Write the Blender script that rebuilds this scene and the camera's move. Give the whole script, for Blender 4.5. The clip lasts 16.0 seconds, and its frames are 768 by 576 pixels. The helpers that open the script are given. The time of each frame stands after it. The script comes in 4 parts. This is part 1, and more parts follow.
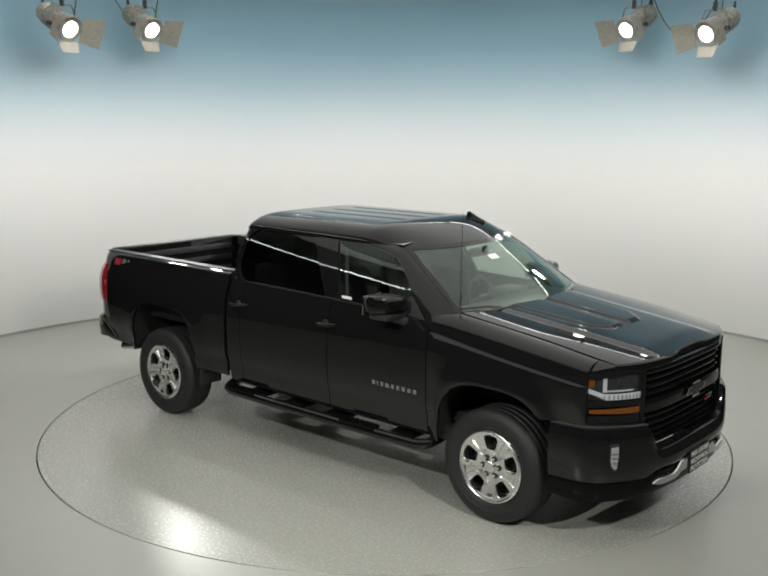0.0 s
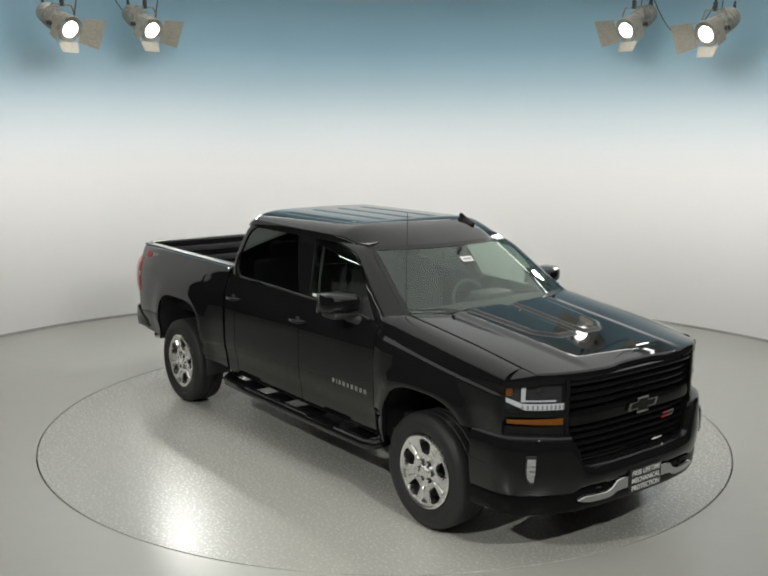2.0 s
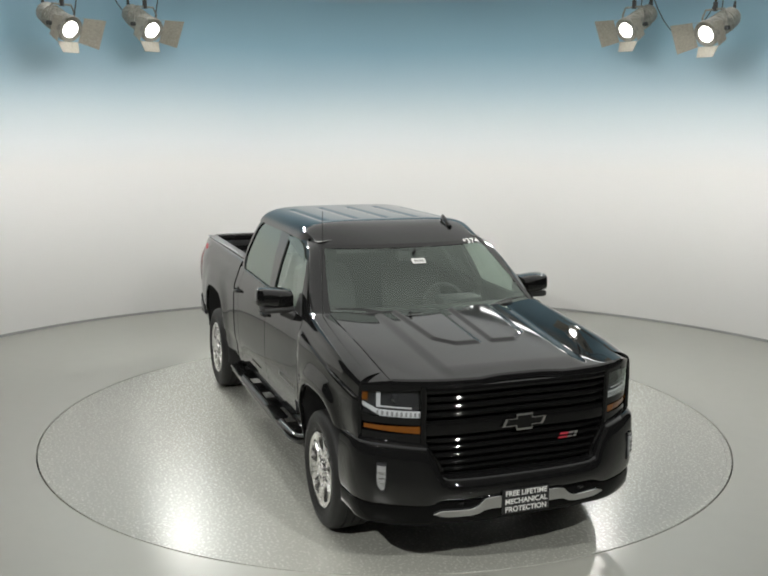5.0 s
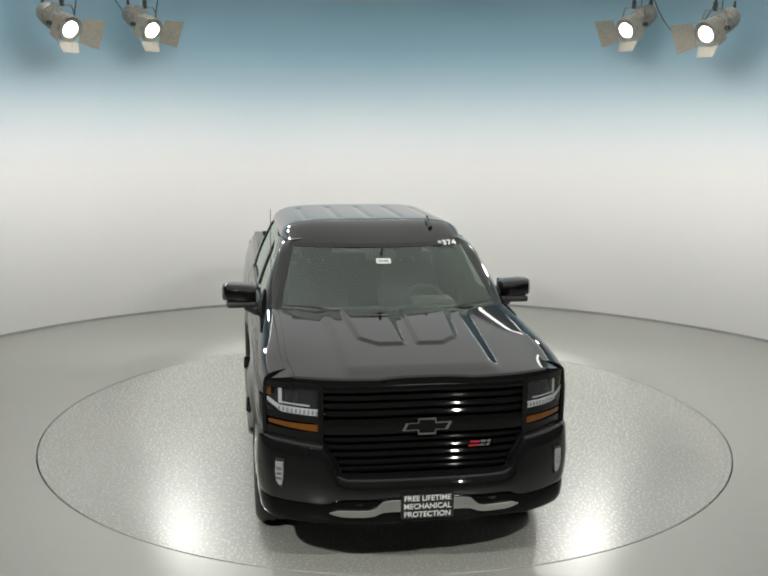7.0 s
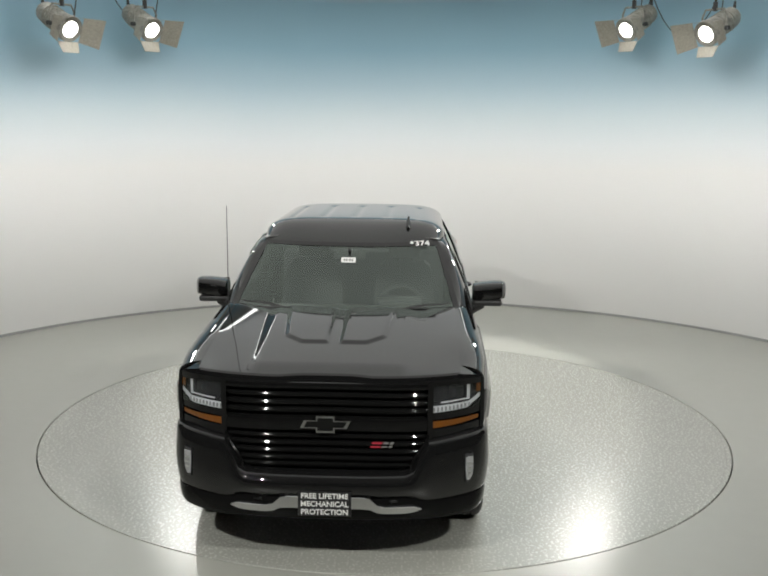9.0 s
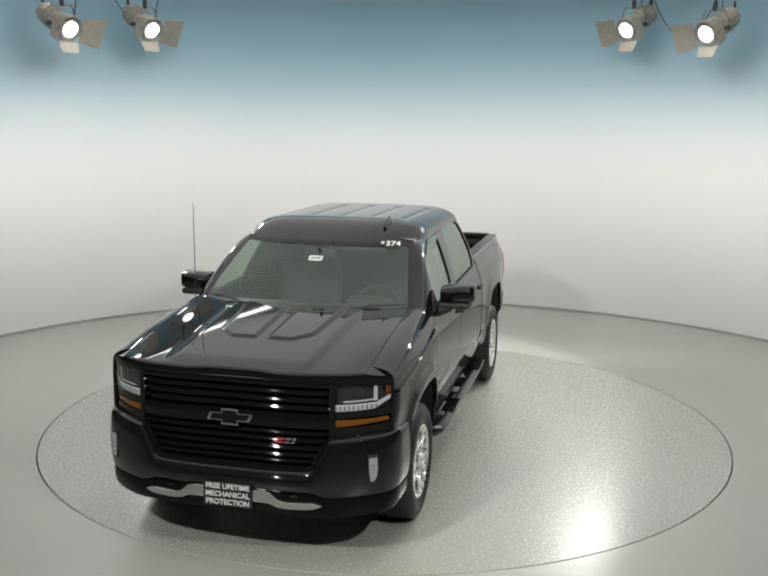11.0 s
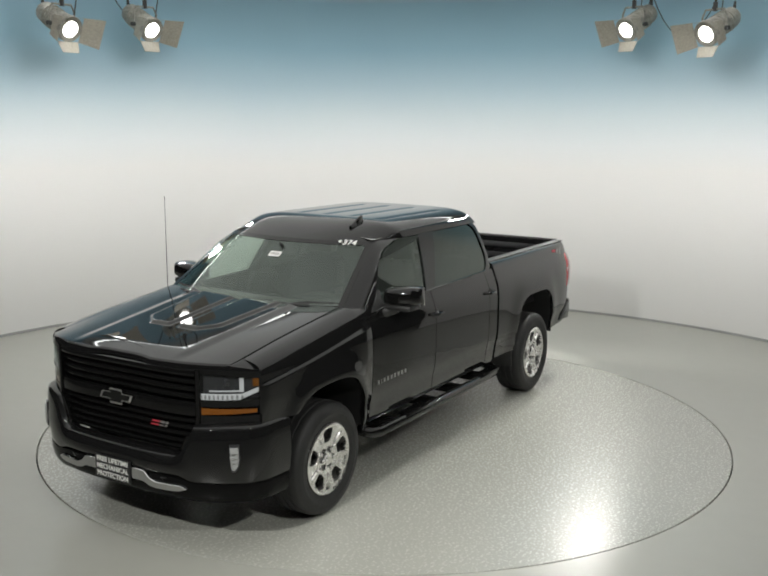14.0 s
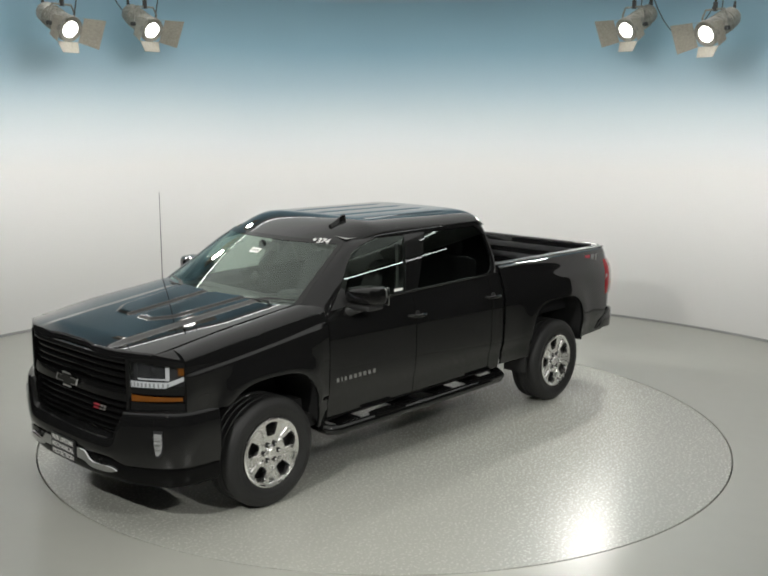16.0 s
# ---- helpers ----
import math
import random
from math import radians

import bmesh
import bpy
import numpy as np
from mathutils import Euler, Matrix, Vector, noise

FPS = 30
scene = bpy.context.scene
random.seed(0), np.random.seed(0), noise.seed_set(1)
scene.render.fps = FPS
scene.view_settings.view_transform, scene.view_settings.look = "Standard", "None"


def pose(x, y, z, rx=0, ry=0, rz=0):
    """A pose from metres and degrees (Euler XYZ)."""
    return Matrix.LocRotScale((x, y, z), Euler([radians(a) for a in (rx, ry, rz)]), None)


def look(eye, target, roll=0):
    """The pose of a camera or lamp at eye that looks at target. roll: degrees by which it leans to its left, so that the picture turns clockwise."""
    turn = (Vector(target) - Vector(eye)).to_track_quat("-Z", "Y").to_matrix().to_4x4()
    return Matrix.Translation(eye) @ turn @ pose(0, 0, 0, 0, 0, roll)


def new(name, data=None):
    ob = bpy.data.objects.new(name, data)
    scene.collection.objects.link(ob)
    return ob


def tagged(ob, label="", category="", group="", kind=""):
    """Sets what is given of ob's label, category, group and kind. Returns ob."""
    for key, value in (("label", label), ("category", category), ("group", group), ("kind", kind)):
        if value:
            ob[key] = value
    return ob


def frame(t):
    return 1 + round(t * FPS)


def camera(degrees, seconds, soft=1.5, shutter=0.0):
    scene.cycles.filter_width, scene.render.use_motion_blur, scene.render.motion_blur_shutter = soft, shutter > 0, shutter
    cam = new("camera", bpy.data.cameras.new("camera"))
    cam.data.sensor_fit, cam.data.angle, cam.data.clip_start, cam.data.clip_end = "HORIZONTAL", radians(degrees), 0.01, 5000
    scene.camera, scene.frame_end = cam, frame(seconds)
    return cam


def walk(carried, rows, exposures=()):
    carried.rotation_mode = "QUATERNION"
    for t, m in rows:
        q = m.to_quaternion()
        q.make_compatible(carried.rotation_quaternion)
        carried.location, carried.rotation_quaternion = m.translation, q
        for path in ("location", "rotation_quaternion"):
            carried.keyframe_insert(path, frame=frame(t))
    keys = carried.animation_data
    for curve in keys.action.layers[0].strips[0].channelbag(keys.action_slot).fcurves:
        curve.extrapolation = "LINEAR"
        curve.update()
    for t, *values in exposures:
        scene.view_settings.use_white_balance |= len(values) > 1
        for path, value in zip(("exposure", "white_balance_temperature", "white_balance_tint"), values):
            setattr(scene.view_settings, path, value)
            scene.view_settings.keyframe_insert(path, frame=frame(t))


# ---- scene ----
EYE = Vector((0.0, -8.437, 2.760))
AHEAD = Vector((-0.002045, 0.984021, -0.178042))
cam = camera(43.64, 16.0, soft=2.0)
walk(cam, [(0.0, look(EYE, EYE + AHEAD, 0.51)), (16.0, look(EYE, EYE + AHEAD, 0.51))], exposures=[(0.0, 0.15), (16.0, 0.15)])

# ---- light ----
WALL_X, WALL_Y, WALL_R = 0.042, -0.122, 5.82
ROOM_BACK, ROOM_TOP = -12.0, 4.62

world = bpy.data.worlds.new("world")
scene.world = world
world.use_nodes = True
world.node_tree.nodes["Background"].inputs[0].default_value = (0.8, 0.85, 0.9, 1)
world.node_tree.nodes["Background"].inputs[1].default_value = 0.02


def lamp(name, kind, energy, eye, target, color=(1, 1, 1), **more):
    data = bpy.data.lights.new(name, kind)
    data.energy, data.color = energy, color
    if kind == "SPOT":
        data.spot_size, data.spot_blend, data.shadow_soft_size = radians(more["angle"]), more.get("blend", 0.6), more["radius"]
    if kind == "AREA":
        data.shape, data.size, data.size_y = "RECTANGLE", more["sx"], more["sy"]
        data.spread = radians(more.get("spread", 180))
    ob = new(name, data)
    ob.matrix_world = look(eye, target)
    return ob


FIXTURES = [(-3.677, 3.0, 3.696, 1.3, -0.6), (-2.969, 4.0, 3.775, 1.5, 0.2), (3.007, 4.1, 3.834, -1.6, 0.4), (3.699, 3.1, 3.712, -1.3, -0.4)]
AIM_Z = 0.7
for (x, y, z, tx, ty), wide, power, aim in zip(FIXTURES, (58, 62, 62, 58), (230, 450, 450, 230), (None, (0.4, 0.8, 0), (-0.4, 0.8, 0), None)):
    w = (Vector((tx, ty, AIM_Z)) - Vector((x, y, z))).normalized()
    lamp("stage_spot", "SPOT", power, Vector((x, y, z)) + 0.03 * w, aim or (tx, ty, AIM_Z), (1.0, 1.0, 0.95), angle=wide, blend=0.3, radius=0.10)
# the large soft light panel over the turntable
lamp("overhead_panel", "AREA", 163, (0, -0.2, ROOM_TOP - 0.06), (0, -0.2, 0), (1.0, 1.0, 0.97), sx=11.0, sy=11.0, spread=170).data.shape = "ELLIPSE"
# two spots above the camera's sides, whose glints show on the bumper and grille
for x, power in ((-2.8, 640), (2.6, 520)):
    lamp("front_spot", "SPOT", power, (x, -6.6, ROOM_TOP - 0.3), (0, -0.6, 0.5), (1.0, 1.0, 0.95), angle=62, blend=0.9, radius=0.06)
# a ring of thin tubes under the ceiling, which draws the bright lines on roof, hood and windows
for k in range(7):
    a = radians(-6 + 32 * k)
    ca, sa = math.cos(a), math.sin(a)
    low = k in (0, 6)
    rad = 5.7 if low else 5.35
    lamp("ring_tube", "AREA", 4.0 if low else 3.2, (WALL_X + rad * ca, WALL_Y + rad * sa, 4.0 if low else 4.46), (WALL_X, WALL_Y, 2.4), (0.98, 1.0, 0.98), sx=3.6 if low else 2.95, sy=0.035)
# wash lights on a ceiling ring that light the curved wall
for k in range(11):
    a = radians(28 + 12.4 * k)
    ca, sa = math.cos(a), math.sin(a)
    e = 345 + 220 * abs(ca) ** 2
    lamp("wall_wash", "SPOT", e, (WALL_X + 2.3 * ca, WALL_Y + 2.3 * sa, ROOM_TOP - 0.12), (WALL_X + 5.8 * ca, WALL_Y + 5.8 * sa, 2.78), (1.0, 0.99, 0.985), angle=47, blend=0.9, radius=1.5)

# ---- materials ----
def mat(name, color, rough=0.5, metal=0.0, spread=0.0, scale=8.0, bump=0.0, bump_scale=60.0, coat=0.0, emit=0.0, coord="Object", wear=0.0, spec=0.5):
    """A Principled material whose colour and roughness wander at two scales, with a fine relief."""
    m = bpy.data.materials.new(name)
    m.use_nodes = True
    nt = m.node_tree
    p = nt.nodes["Principled BSDF"]
    p.inputs["Base Color"].default_value = (*color, 1)
    p.inputs["Roughness"].default_value = rough
    p.inputs["Metallic"].default_value = metal
    p.inputs["Specular IOR Level"].default_value = spec
    p.inputs["Coat Weight"].default_value = coat
    p.inputs["Coat Roughness"].default_value = 0.03
    if emit:
        p.inputs["Emission Color"].default_value = (*color, 1)
        p.inputs["Emission Strength"].default_value = emit
    tc = nt.nodes.new("ShaderNodeTexCoord")
    if spread:
        big, small = nt.nodes.new("ShaderNodeTexNoise"), nt.nodes.new("ShaderNodeTexNoise")
        big.inputs["Scale"].default_value, small.inputs["Scale"].default_value = scale * 0.15, scale * 2.0
        big.inputs["Detail"].default_value = small.inputs["Detail"].default_value = 5
        mix = nt.nodes.new("ShaderNodeMath")
        mix.operation = "ADD"
        for i, n in enumerate((big, small)):
            nt.links.new(tc.outputs[coord], n.inputs["Vector"])
            nt.links.new(n.outputs["Fac"], mix.inputs[i])
        ramp = nt.nodes.new("ShaderNodeMapRange")
        ramp.inputs[1].default_value, ramp.inputs[2].default_value = 0.6, 1.4
        ramp.inputs[3].default_value, ramp.inputs[4].default_value = 1 - spread, 1 + spread
        nt.links.new(mix.outputs[0], ramp.inputs[0])
        mul = nt.nodes.new("ShaderNodeVectorMath")
        mul.operation = "MULTIPLY"
        mul.inputs[0].default_value = color
        nt.links.new(ramp.outputs[0], mul.inputs[1])
        nt.links.new(mul.outputs[0], p.inputs["Base Color"])
        r2 = nt.nodes.new("ShaderNodeMapRange")
        r2.inputs[1].default_value, r2.inputs[2].default_value = 0.6, 1.4
        r2.inputs[3].default_value, r2.inputs[4].default_value = rough * (1 - wear), rough * (1 + wear)
        nt.links.new(mix.outputs[0], r2.inputs[0])
        nt.links.new(r2.outputs[0], p.inputs["Roughness"])
    if bump:
        n = nt.nodes.new("ShaderNodeTexNoise")
        n.inputs["Scale"].default_value, n.inputs["Detail"].default_value = bump_scale, 3
        nt.links.new(tc.outputs[coord], n.inputs["Vector"])
        b = nt.nodes.new("ShaderNodeBump")
        b.inputs["Strength"].default_value, b.inputs["Distance"].default_value = bump, 0.01
        nt.links.new(n.outputs["Fac"], b.inputs["Height"])
        nt.links.new(b.outputs[0], p.inputs["Normal"])
    return m


def grain(m, scale, lo, hi):
    """Fine flakes of the coating that differ in gloss."""
    nt = m.node_tree
    tc, n, r = (nt.nodes.new("ShaderNode" + k) for k in ("TexCoord", "TexNoise", "MapRange"))
    n.inputs["Scale"].default_value, n.inputs["Detail"].default_value = scale, 1
    r.inputs[1].default_value, r.inputs[2].default_value = 0.38, 0.62
    r.inputs[3].default_value, r.inputs[4].default_value = lo, hi
    nt.links.new(tc.outputs["Object"], n.inputs["Vector"])
    nt.links.new(n.outputs["Fac"], r.inputs[0])
    nt.links.new(r.outputs[0], nt.nodes["Principled BSDF"].inputs["Roughness"])


def wall_paint():
    """White paint that turns sky blue with the height, as a painted studio backdrop does."""
    m = mat("backdrop_paint", (0.8, 0.8, 0.78), 0.6, bump=0.05, bump_scale=30)
    nt = m.node_tree
    p = nt.nodes["Principled BSDF"]
    tc, sep = nt.nodes.new("ShaderNodeTexCoord"), nt.nodes.new("ShaderNodeSeparateXYZ")
    nt.links.new(tc.outputs["Object"], sep.inputs[0])
    cloud = nt.nodes.new("ShaderNodeTexNoise")
    cloud.inputs["Scale"].default_value, cloud.inputs["Detail"].default_value = 0.35, 2
    nt.links.new(tc.outputs["Object"], cloud.inputs["Vector"])
    add = nt.nodes.new("ShaderNodeMath")
    add.operation = "MULTIPLY_ADD"
    nt.links.new(cloud.outputs["Fac"], add.inputs[0])
    add.inputs[1].default_value = 0.25
    nt.links.new(sep.outputs["Z"], add.inputs[2])
    rng = nt.nodes.new("ShaderNodeMapRange")
    rng.inputs[1].default_value, rng.inputs[2].default_value = 2.1, 5.15
    # the blue stays on the back; unseen sides turn pale for neutral truck reflections
    sec = nt.nodes.new("ShaderNodeMapRange")
    sec.inputs[1].default_value, sec.inputs[2].default_value = 2.3, 3.25
    nt.links.new(sep.outputs["Y"], sec.inputs[0])
    low = nt.nodes.new("ShaderNodeMath")
    low.operation = "MULTIPLY"
    nt.links.new(add.outputs[0], low.inputs[0])
    nt.links.new(sec.outputs[0], low.inputs[1])
    nt.links.new(low.outputs[0], rng.inputs[0])
    ramp = nt.nodes.new("ShaderNodeValToRGB")
    e = ramp.color_ramp.elements
    e[0].position, e[0].color = 0.02, (0.80, 0.79, 0.77, 1)
    # pale again above the visible height, added to keep hood reflections neutral
    e[1].position, e[1].color = 0.84, (0.72, 0.73, 0.73, 1)
    for pos, c in ((0.13, (0.74, 0.77, 0.78, 1)), (0.25, (0.62, 0.70, 0.73, 1)), (0.40, (0.45, 0.60, 0.68, 1)), (0.56, (0.34, 0.55, 0.67, 1)), (0.77, (0.34, 0.56, 0.69, 1))):
        k = e.new(pos)
        k.color = c
    nt.links.new(rng.outputs[0], ramp.inputs[0])
    nt.links.new(ramp.outputs[0], p.inputs["Base Color"])
    return m


FLOOR = mat("epoxy_floor", (0.448, 0.450, 0.405), 0.2, spread=0.03, scale=3.0, bump=0.03, bump_scale=70, spec=0.9)
grain(FLOOR, 50.0, 0.30, 0.32)
DECK = mat("epoxy_deck", (0.448, 0.450, 0.405), 0.2, spread=0.03, scale=3.0, bump=0.018, bump_scale=70, spec=0.9)
grain(DECK, 50.0, 0.258, 0.275)
WALL = wall_paint()
BLACKOUT = mat("dark_wall_paint", (0.04, 0.04, 0.04), 0.7, spread=0.1, scale=2.0)
CEIL = mat("ceiling_paint", (0.75, 0.75, 0.74), 0.7, spread=0.03, scale=1.0)
WALL_FOOT_SHADE = mat("wall_foot_shade_grey", (0.36, 0.36, 0.35), 0.5, spread=0.05, scale=4.0)
DARK = mat("gap_black", (0.02, 0.02, 0.02), 0.8)

# ---- building helpers ----
def part(name, bm, material, parent=None, label="", smooth=True, loc=None, rot=None):
    me = bpy.data.meshes.new(name)
    bmesh.ops.recalc_face_normals(bm, faces=bm.faces)
    bm.to_mesh(me)
    bm.free()
    if smooth:
        me.shade_smooth()
        me.set_sharp_from_angle(angle=radians(35))
    me.materials.append(material)
    ob = new(name, me)
    if parent is not None:
        ob.parent = parent
    if loc is not None:
        ob.matrix_basis = pose(*loc, *(rot or (0, 0, 0)))
    if label:
        tagged(ob, label)
    return ob


def grid(rows, bm=None, thick=0.0, closed=False):
    """A sheet through rows of points; thick gives it a body along its normals."""
    bm = bm or bmesh.new()
    vs = [[bm.verts.new(p) for p in r] for r in rows]
    fs = []
    for a, b in zip(vs, vs[1:]):
        n = len(a)
        for i in range(n if closed else n - 1):
            q = [a[i], a[(i + 1) % n], b[(i + 1) % n], b[i]]
            if len({v.co.to_tuple(6) for v in q}) >= 3:
                fs.append(bm.faces.new(q))
    if thick:
        bmesh.ops.recalc_face_normals(bm, faces=fs)
        bmesh.ops.solidify(bm, geom=fs, thickness=thick)
    return bm


def box(x0, x1, y0, y1, z0, z1, bevel=0.0, bm=None, seg=2):
    bm = bm or bmesh.new()
    g = bmesh.ops.create_cube(bm, size=1, matrix=Matrix.Translation(((x0 + x1) / 2, (y0 + y1) / 2, (z0 + z1) / 2)) @ Matrix.Diagonal((x1 - x0, y1 - y0, z1 - z0, 1)))
    if bevel:
        edges = list({e for v in g["verts"] for e in v.link_edges})
        bmesh.ops.bevel(bm, geom=edges, offset=bevel, segments=seg, affect="EDGES", profile=0.5)
    return bm


def tube(points, radius, bm=None, sides=10, cap=True):
    """A round rod along points; radius may be a list."""
    bm = bm or bmesh.new()
    pts = [Vector(p) for p in points]
    rs = radius if isinstance(radius, (list, tuple)) else [radius] * len(pts)
    rings, side = [], None
    for i, p in enumerate(pts):
        d = (pts[min(i + 1, len(pts) - 1)] - pts[max(i - 1, 0)]).normalized()
        if side is None:
            side = d.orthogonal().normalized()
        side = (side - d * side.dot(d)).normalized()
        up = d.cross(side)
        rings.append([bm.verts.new(p + rs[i] * (math.cos(a) * side + math.sin(a) * up)) for a in [2 * math.pi * k / sides for k in range(sides)]])
    for a, b in zip(rings, rings[1:]):
        for k in range(sides):
            bm.faces.new((a[k], a[(k + 1) % sides], b[(k + 1) % sides], b[k]))
    if cap:
        bm.faces.new(rings[0])
        bm.faces.new(rings[-1])
    return bm


def lathe(profile, axis="y", bm=None, sides=48, cx=0.0, cz=0.0):
    """A profile of (radius, along) turned round the y axis (or z)."""
    bm = bm or bmesh.new()
    rows = []
    for r, h in profile:
        rows.append([(cx + r * math.cos(a), h, cz + r * math.sin(a)) if axis == "y" else (cx + r * math.cos(a), cz + r * math.sin(a), h) for a in [2 * math.pi * k / sides for k in range(sides)]])
    return grid(rows, bm, closed=True)


def prism(outline, to3, depth, bm=None, bevel=0.0):
    """A flat outline (a, b) raised by depth; to3(a, b, c) gives the place."""
    bm = bm or bmesh.new()
    lo = [bm.verts.new(to3(a, b, 0)) for a, b in outline]
    hi = [bm.verts.new(to3(a, b, depth)) for a, b in outline]
    n = len(outline)
    fs = [bm.faces.new(lo), bm.faces.new(hi)]
    for i in range(n):
        fs.append(bm.faces.new((lo[i], lo[(i + 1) % n], hi[(i + 1) % n], hi[i])))
    if bevel:
        bmesh.ops.recalc_face_normals(bm, faces=fs)
        bmesh.ops.bevel(bm, geom=list(fs[1].edges), offset=bevel, segments=2, affect="EDGES")
    return bm


def thing(name, label, category, group=""):
    return tagged(new(name), label, category, group)


# ---- the studio ----
def wall_line(r):
    """The plan of the curved wall at radius r, an arc."""
    pts = []
    for k in range(105):
        a = radians(20 + 140 * k / 104)
        pts.append((WALL_X + r * math.cos(a), WALL_Y + r * math.sin(a)))
    return pts


def studio():
    TABLE_R, GAP = 3.0, 0.010
    bm = bmesh.new()
    ring = [(math.cos(2 * math.pi * k / 192), math.sin(2 * math.pi * k / 192)) for k in range(192)]
    grid([[(r * c, r * s, z) for c, s in ring] for r, z in ((TABLE_R + GAP, -0.06), (TABLE_R + GAP, -0.003), (TABLE_R + GAP + 0.003, 0), (3.6, 0), (5.0, 0), (9, 0), (16, 0))], bm, closed=True)
    tagged(part("floor", bm, FLOOR), "pale grey glossy epoxy studio floor round the turntable", "floor", kind="structure")
    bm = lathe([(TABLE_R - 0.3, -0.055), (TABLE_R + 0.2, -0.055)], "z", sides=96)
    tagged(part("turntable_pit", bm, DARK), "black gap under the turntable's rim", "gap", kind="structure")
    # wall, shade strip at its foot, back wall, ceiling
    inner, outer = wall_line(WALL_R), wall_line(WALL_R + 0.2)
    bm = bmesh.new()
    zs = [0, 0.5, 1, 1.5, 2, 2.5, 3, 3.5, 4, 4.4, ROOM_TOP + 0.2]
    grid([[(x, y, z) for x, y in inner] for z in zs], bm)
    grid([[(x, y, z) for x, y in outer] for z in (0, ROOM_TOP + 0.2)], bm)
    tagged(part("wall_north", bm, WALL), "curved seamless studio wall fading from white to sky blue", "wall", kind="structure")
    # thin grey strip whose colour stands for the contact shade at the wall's foot
    bm = bmesh.new()
    a, b = wall_line(WALL_R - 0.012), wall_line(WALL_R - 0.002)
    grid([[(x, y, 0.0) for x, y in a], [(x, y, 0.026) for x, y in a], [(x, y, 0.03) for x, y in b]], bm)
    tagged(part("baseboard", bm, WALL_FOOT_SHADE), "low grey strip for the contact shade along the curved studio wall", "baseboard", kind="structure")
    tagged(part("wall_south", box(-7.2, 7.2, ROOM_BACK - 0.2, ROOM_BACK, 0, ROOM_TOP + 0.2), BLACKOUT, smooth=False), "dark grey wall behind the camera", "wall", kind="structure")
    for nm, s in (("wall_east", 1), ("wall_west", -1)):
        tagged(part(nm, box(min(s * 7.0, s * 7.2), max(s * 7.0, s * 7.2), ROOM_BACK, 7, 0, ROOM_TOP + 0.2), BLACKOUT, smooth=False), "dark grey side wall of the studio", "wall", kind="structure")
    tagged(part("ceiling", box(-7.2, 7.2, ROOM_BACK, 7, ROOM_TOP, ROOM_TOP + 0.15), CEIL, smooth=False), "plain grey studio ceiling", "ceiling", kind="structure")
    # the turning deck: two half discs with a hairline seam, and the rim
    t = thing("turntable", "large round turntable flush with the glossy grey floor", "turntable")
    for s in (1, -1):
        ang = radians(66) + (0 if s > 0 else math.pi)
        rows = []
        for r in (0.002, 0.6, 1.2, 1.8, 2.4, TABLE_R - 0.042):
            rows.append([(r * math.cos(ang + math.pi * k / 96), r * math.sin(ang + math.pi * k / 96), 0.0) for k in range(97)])
        n = Vector((-math.sin(ang), math.cos(ang), 0)) * 0.0008
        part("deck_half", panel([[Vector(p) + n for p in rr] for rr in rows], (0, 0, -0.02)), DECK, t)
    bm = lathe([(TABLE_R - 0.041, -0.02), (TABLE_R - 0.041, 0.0), (TABLE_R - 0.003, 0.0), (TABLE_R, -0.003), (TABLE_R, -0.05)], "z", sides=192)
    part("rim", bm, DECK, t)
    part("underside", lathe([(0.0005, -0.022), (TABLE_R - 0.03, -0.022)], "z", sides=96), DARK, t)
    return t

# ---- the pickup truck: x ahead, y to its left, z up, origin between the axles on the ground ----
PAINT = mat("black_clearcoat", (0.0078, 0.0078, 0.008), 0.3, spread=0.1, scale=400, coat=1.0, spec=0.0)
GLOSSBLACK = mat("gloss_black_plastic", (0.006, 0.006, 0.006), 0.10, spread=0.1, scale=60)
SATINBLACK = mat("satin_black_plastic", (0.006, 0.006, 0.006), 0.05, spread=0.1, scale=60, spec=0.09)
MATTE = mat("black_plastic", (0.020, 0.020, 0.020), 0.5, spread=0.15, scale=60, bump=0.1, bump_scale=400)
RUBBER = mat("tyre_rubber", (0.015, 0.015, 0.015), 0.6, spread=0.2, scale=25, bump=0.15, bump_scale=200)
ALLOY = mat("machined_alloy", (0.85, 0.84, 0.83), 0.27, 1.0, spread=0.02, scale=12, wear=0.04)
# darker copy of the alloy; shade inside the wheel is in its colour
ALLOY_DARK = mat("alloy_shadow", (0.30, 0.30, 0.29), 0.35, 1.0, spread=0.1, scale=40)
CHROME = mat("chrome", (0.85, 0.85, 0.85), 0.07, 1.0)
SATIN = mat("satin_silver", (0.72, 0.72, 0.73), 0.12, 1.0, spread=0.06, scale=80)
AMBER = mat("amber_lens", (0.17, 0.056, 0.006), 0.2, spread=0.2, scale=150, coat=0.6)
RED = mat("red_lens", (0.36, 0.010, 0.015), 0.12, spread=0.15, scale=90, coat=1.0)
CLEAR = mat("lamp_reflector", (0.75, 0.76, 0.78), 0.15, 0.7, spread=0.15, scale=200)
DRL = mat("white_light_guide", (0.62, 0.63, 0.65), 0.2, spread=0.05, scale=200, coat=1.0)
LAMPBLACK = mat("smoked_lens", (0.03, 0.03, 0.033), 0.08, coat=1.0)
SEAT = mat("charcoal_cloth", (0.045, 0.045, 0.045), 0.85, spread=0.1, scale=30)
DASH = mat("dash_vinyl", (0.05, 0.05, 0.05), 0.6, spread=0.1, scale=30)
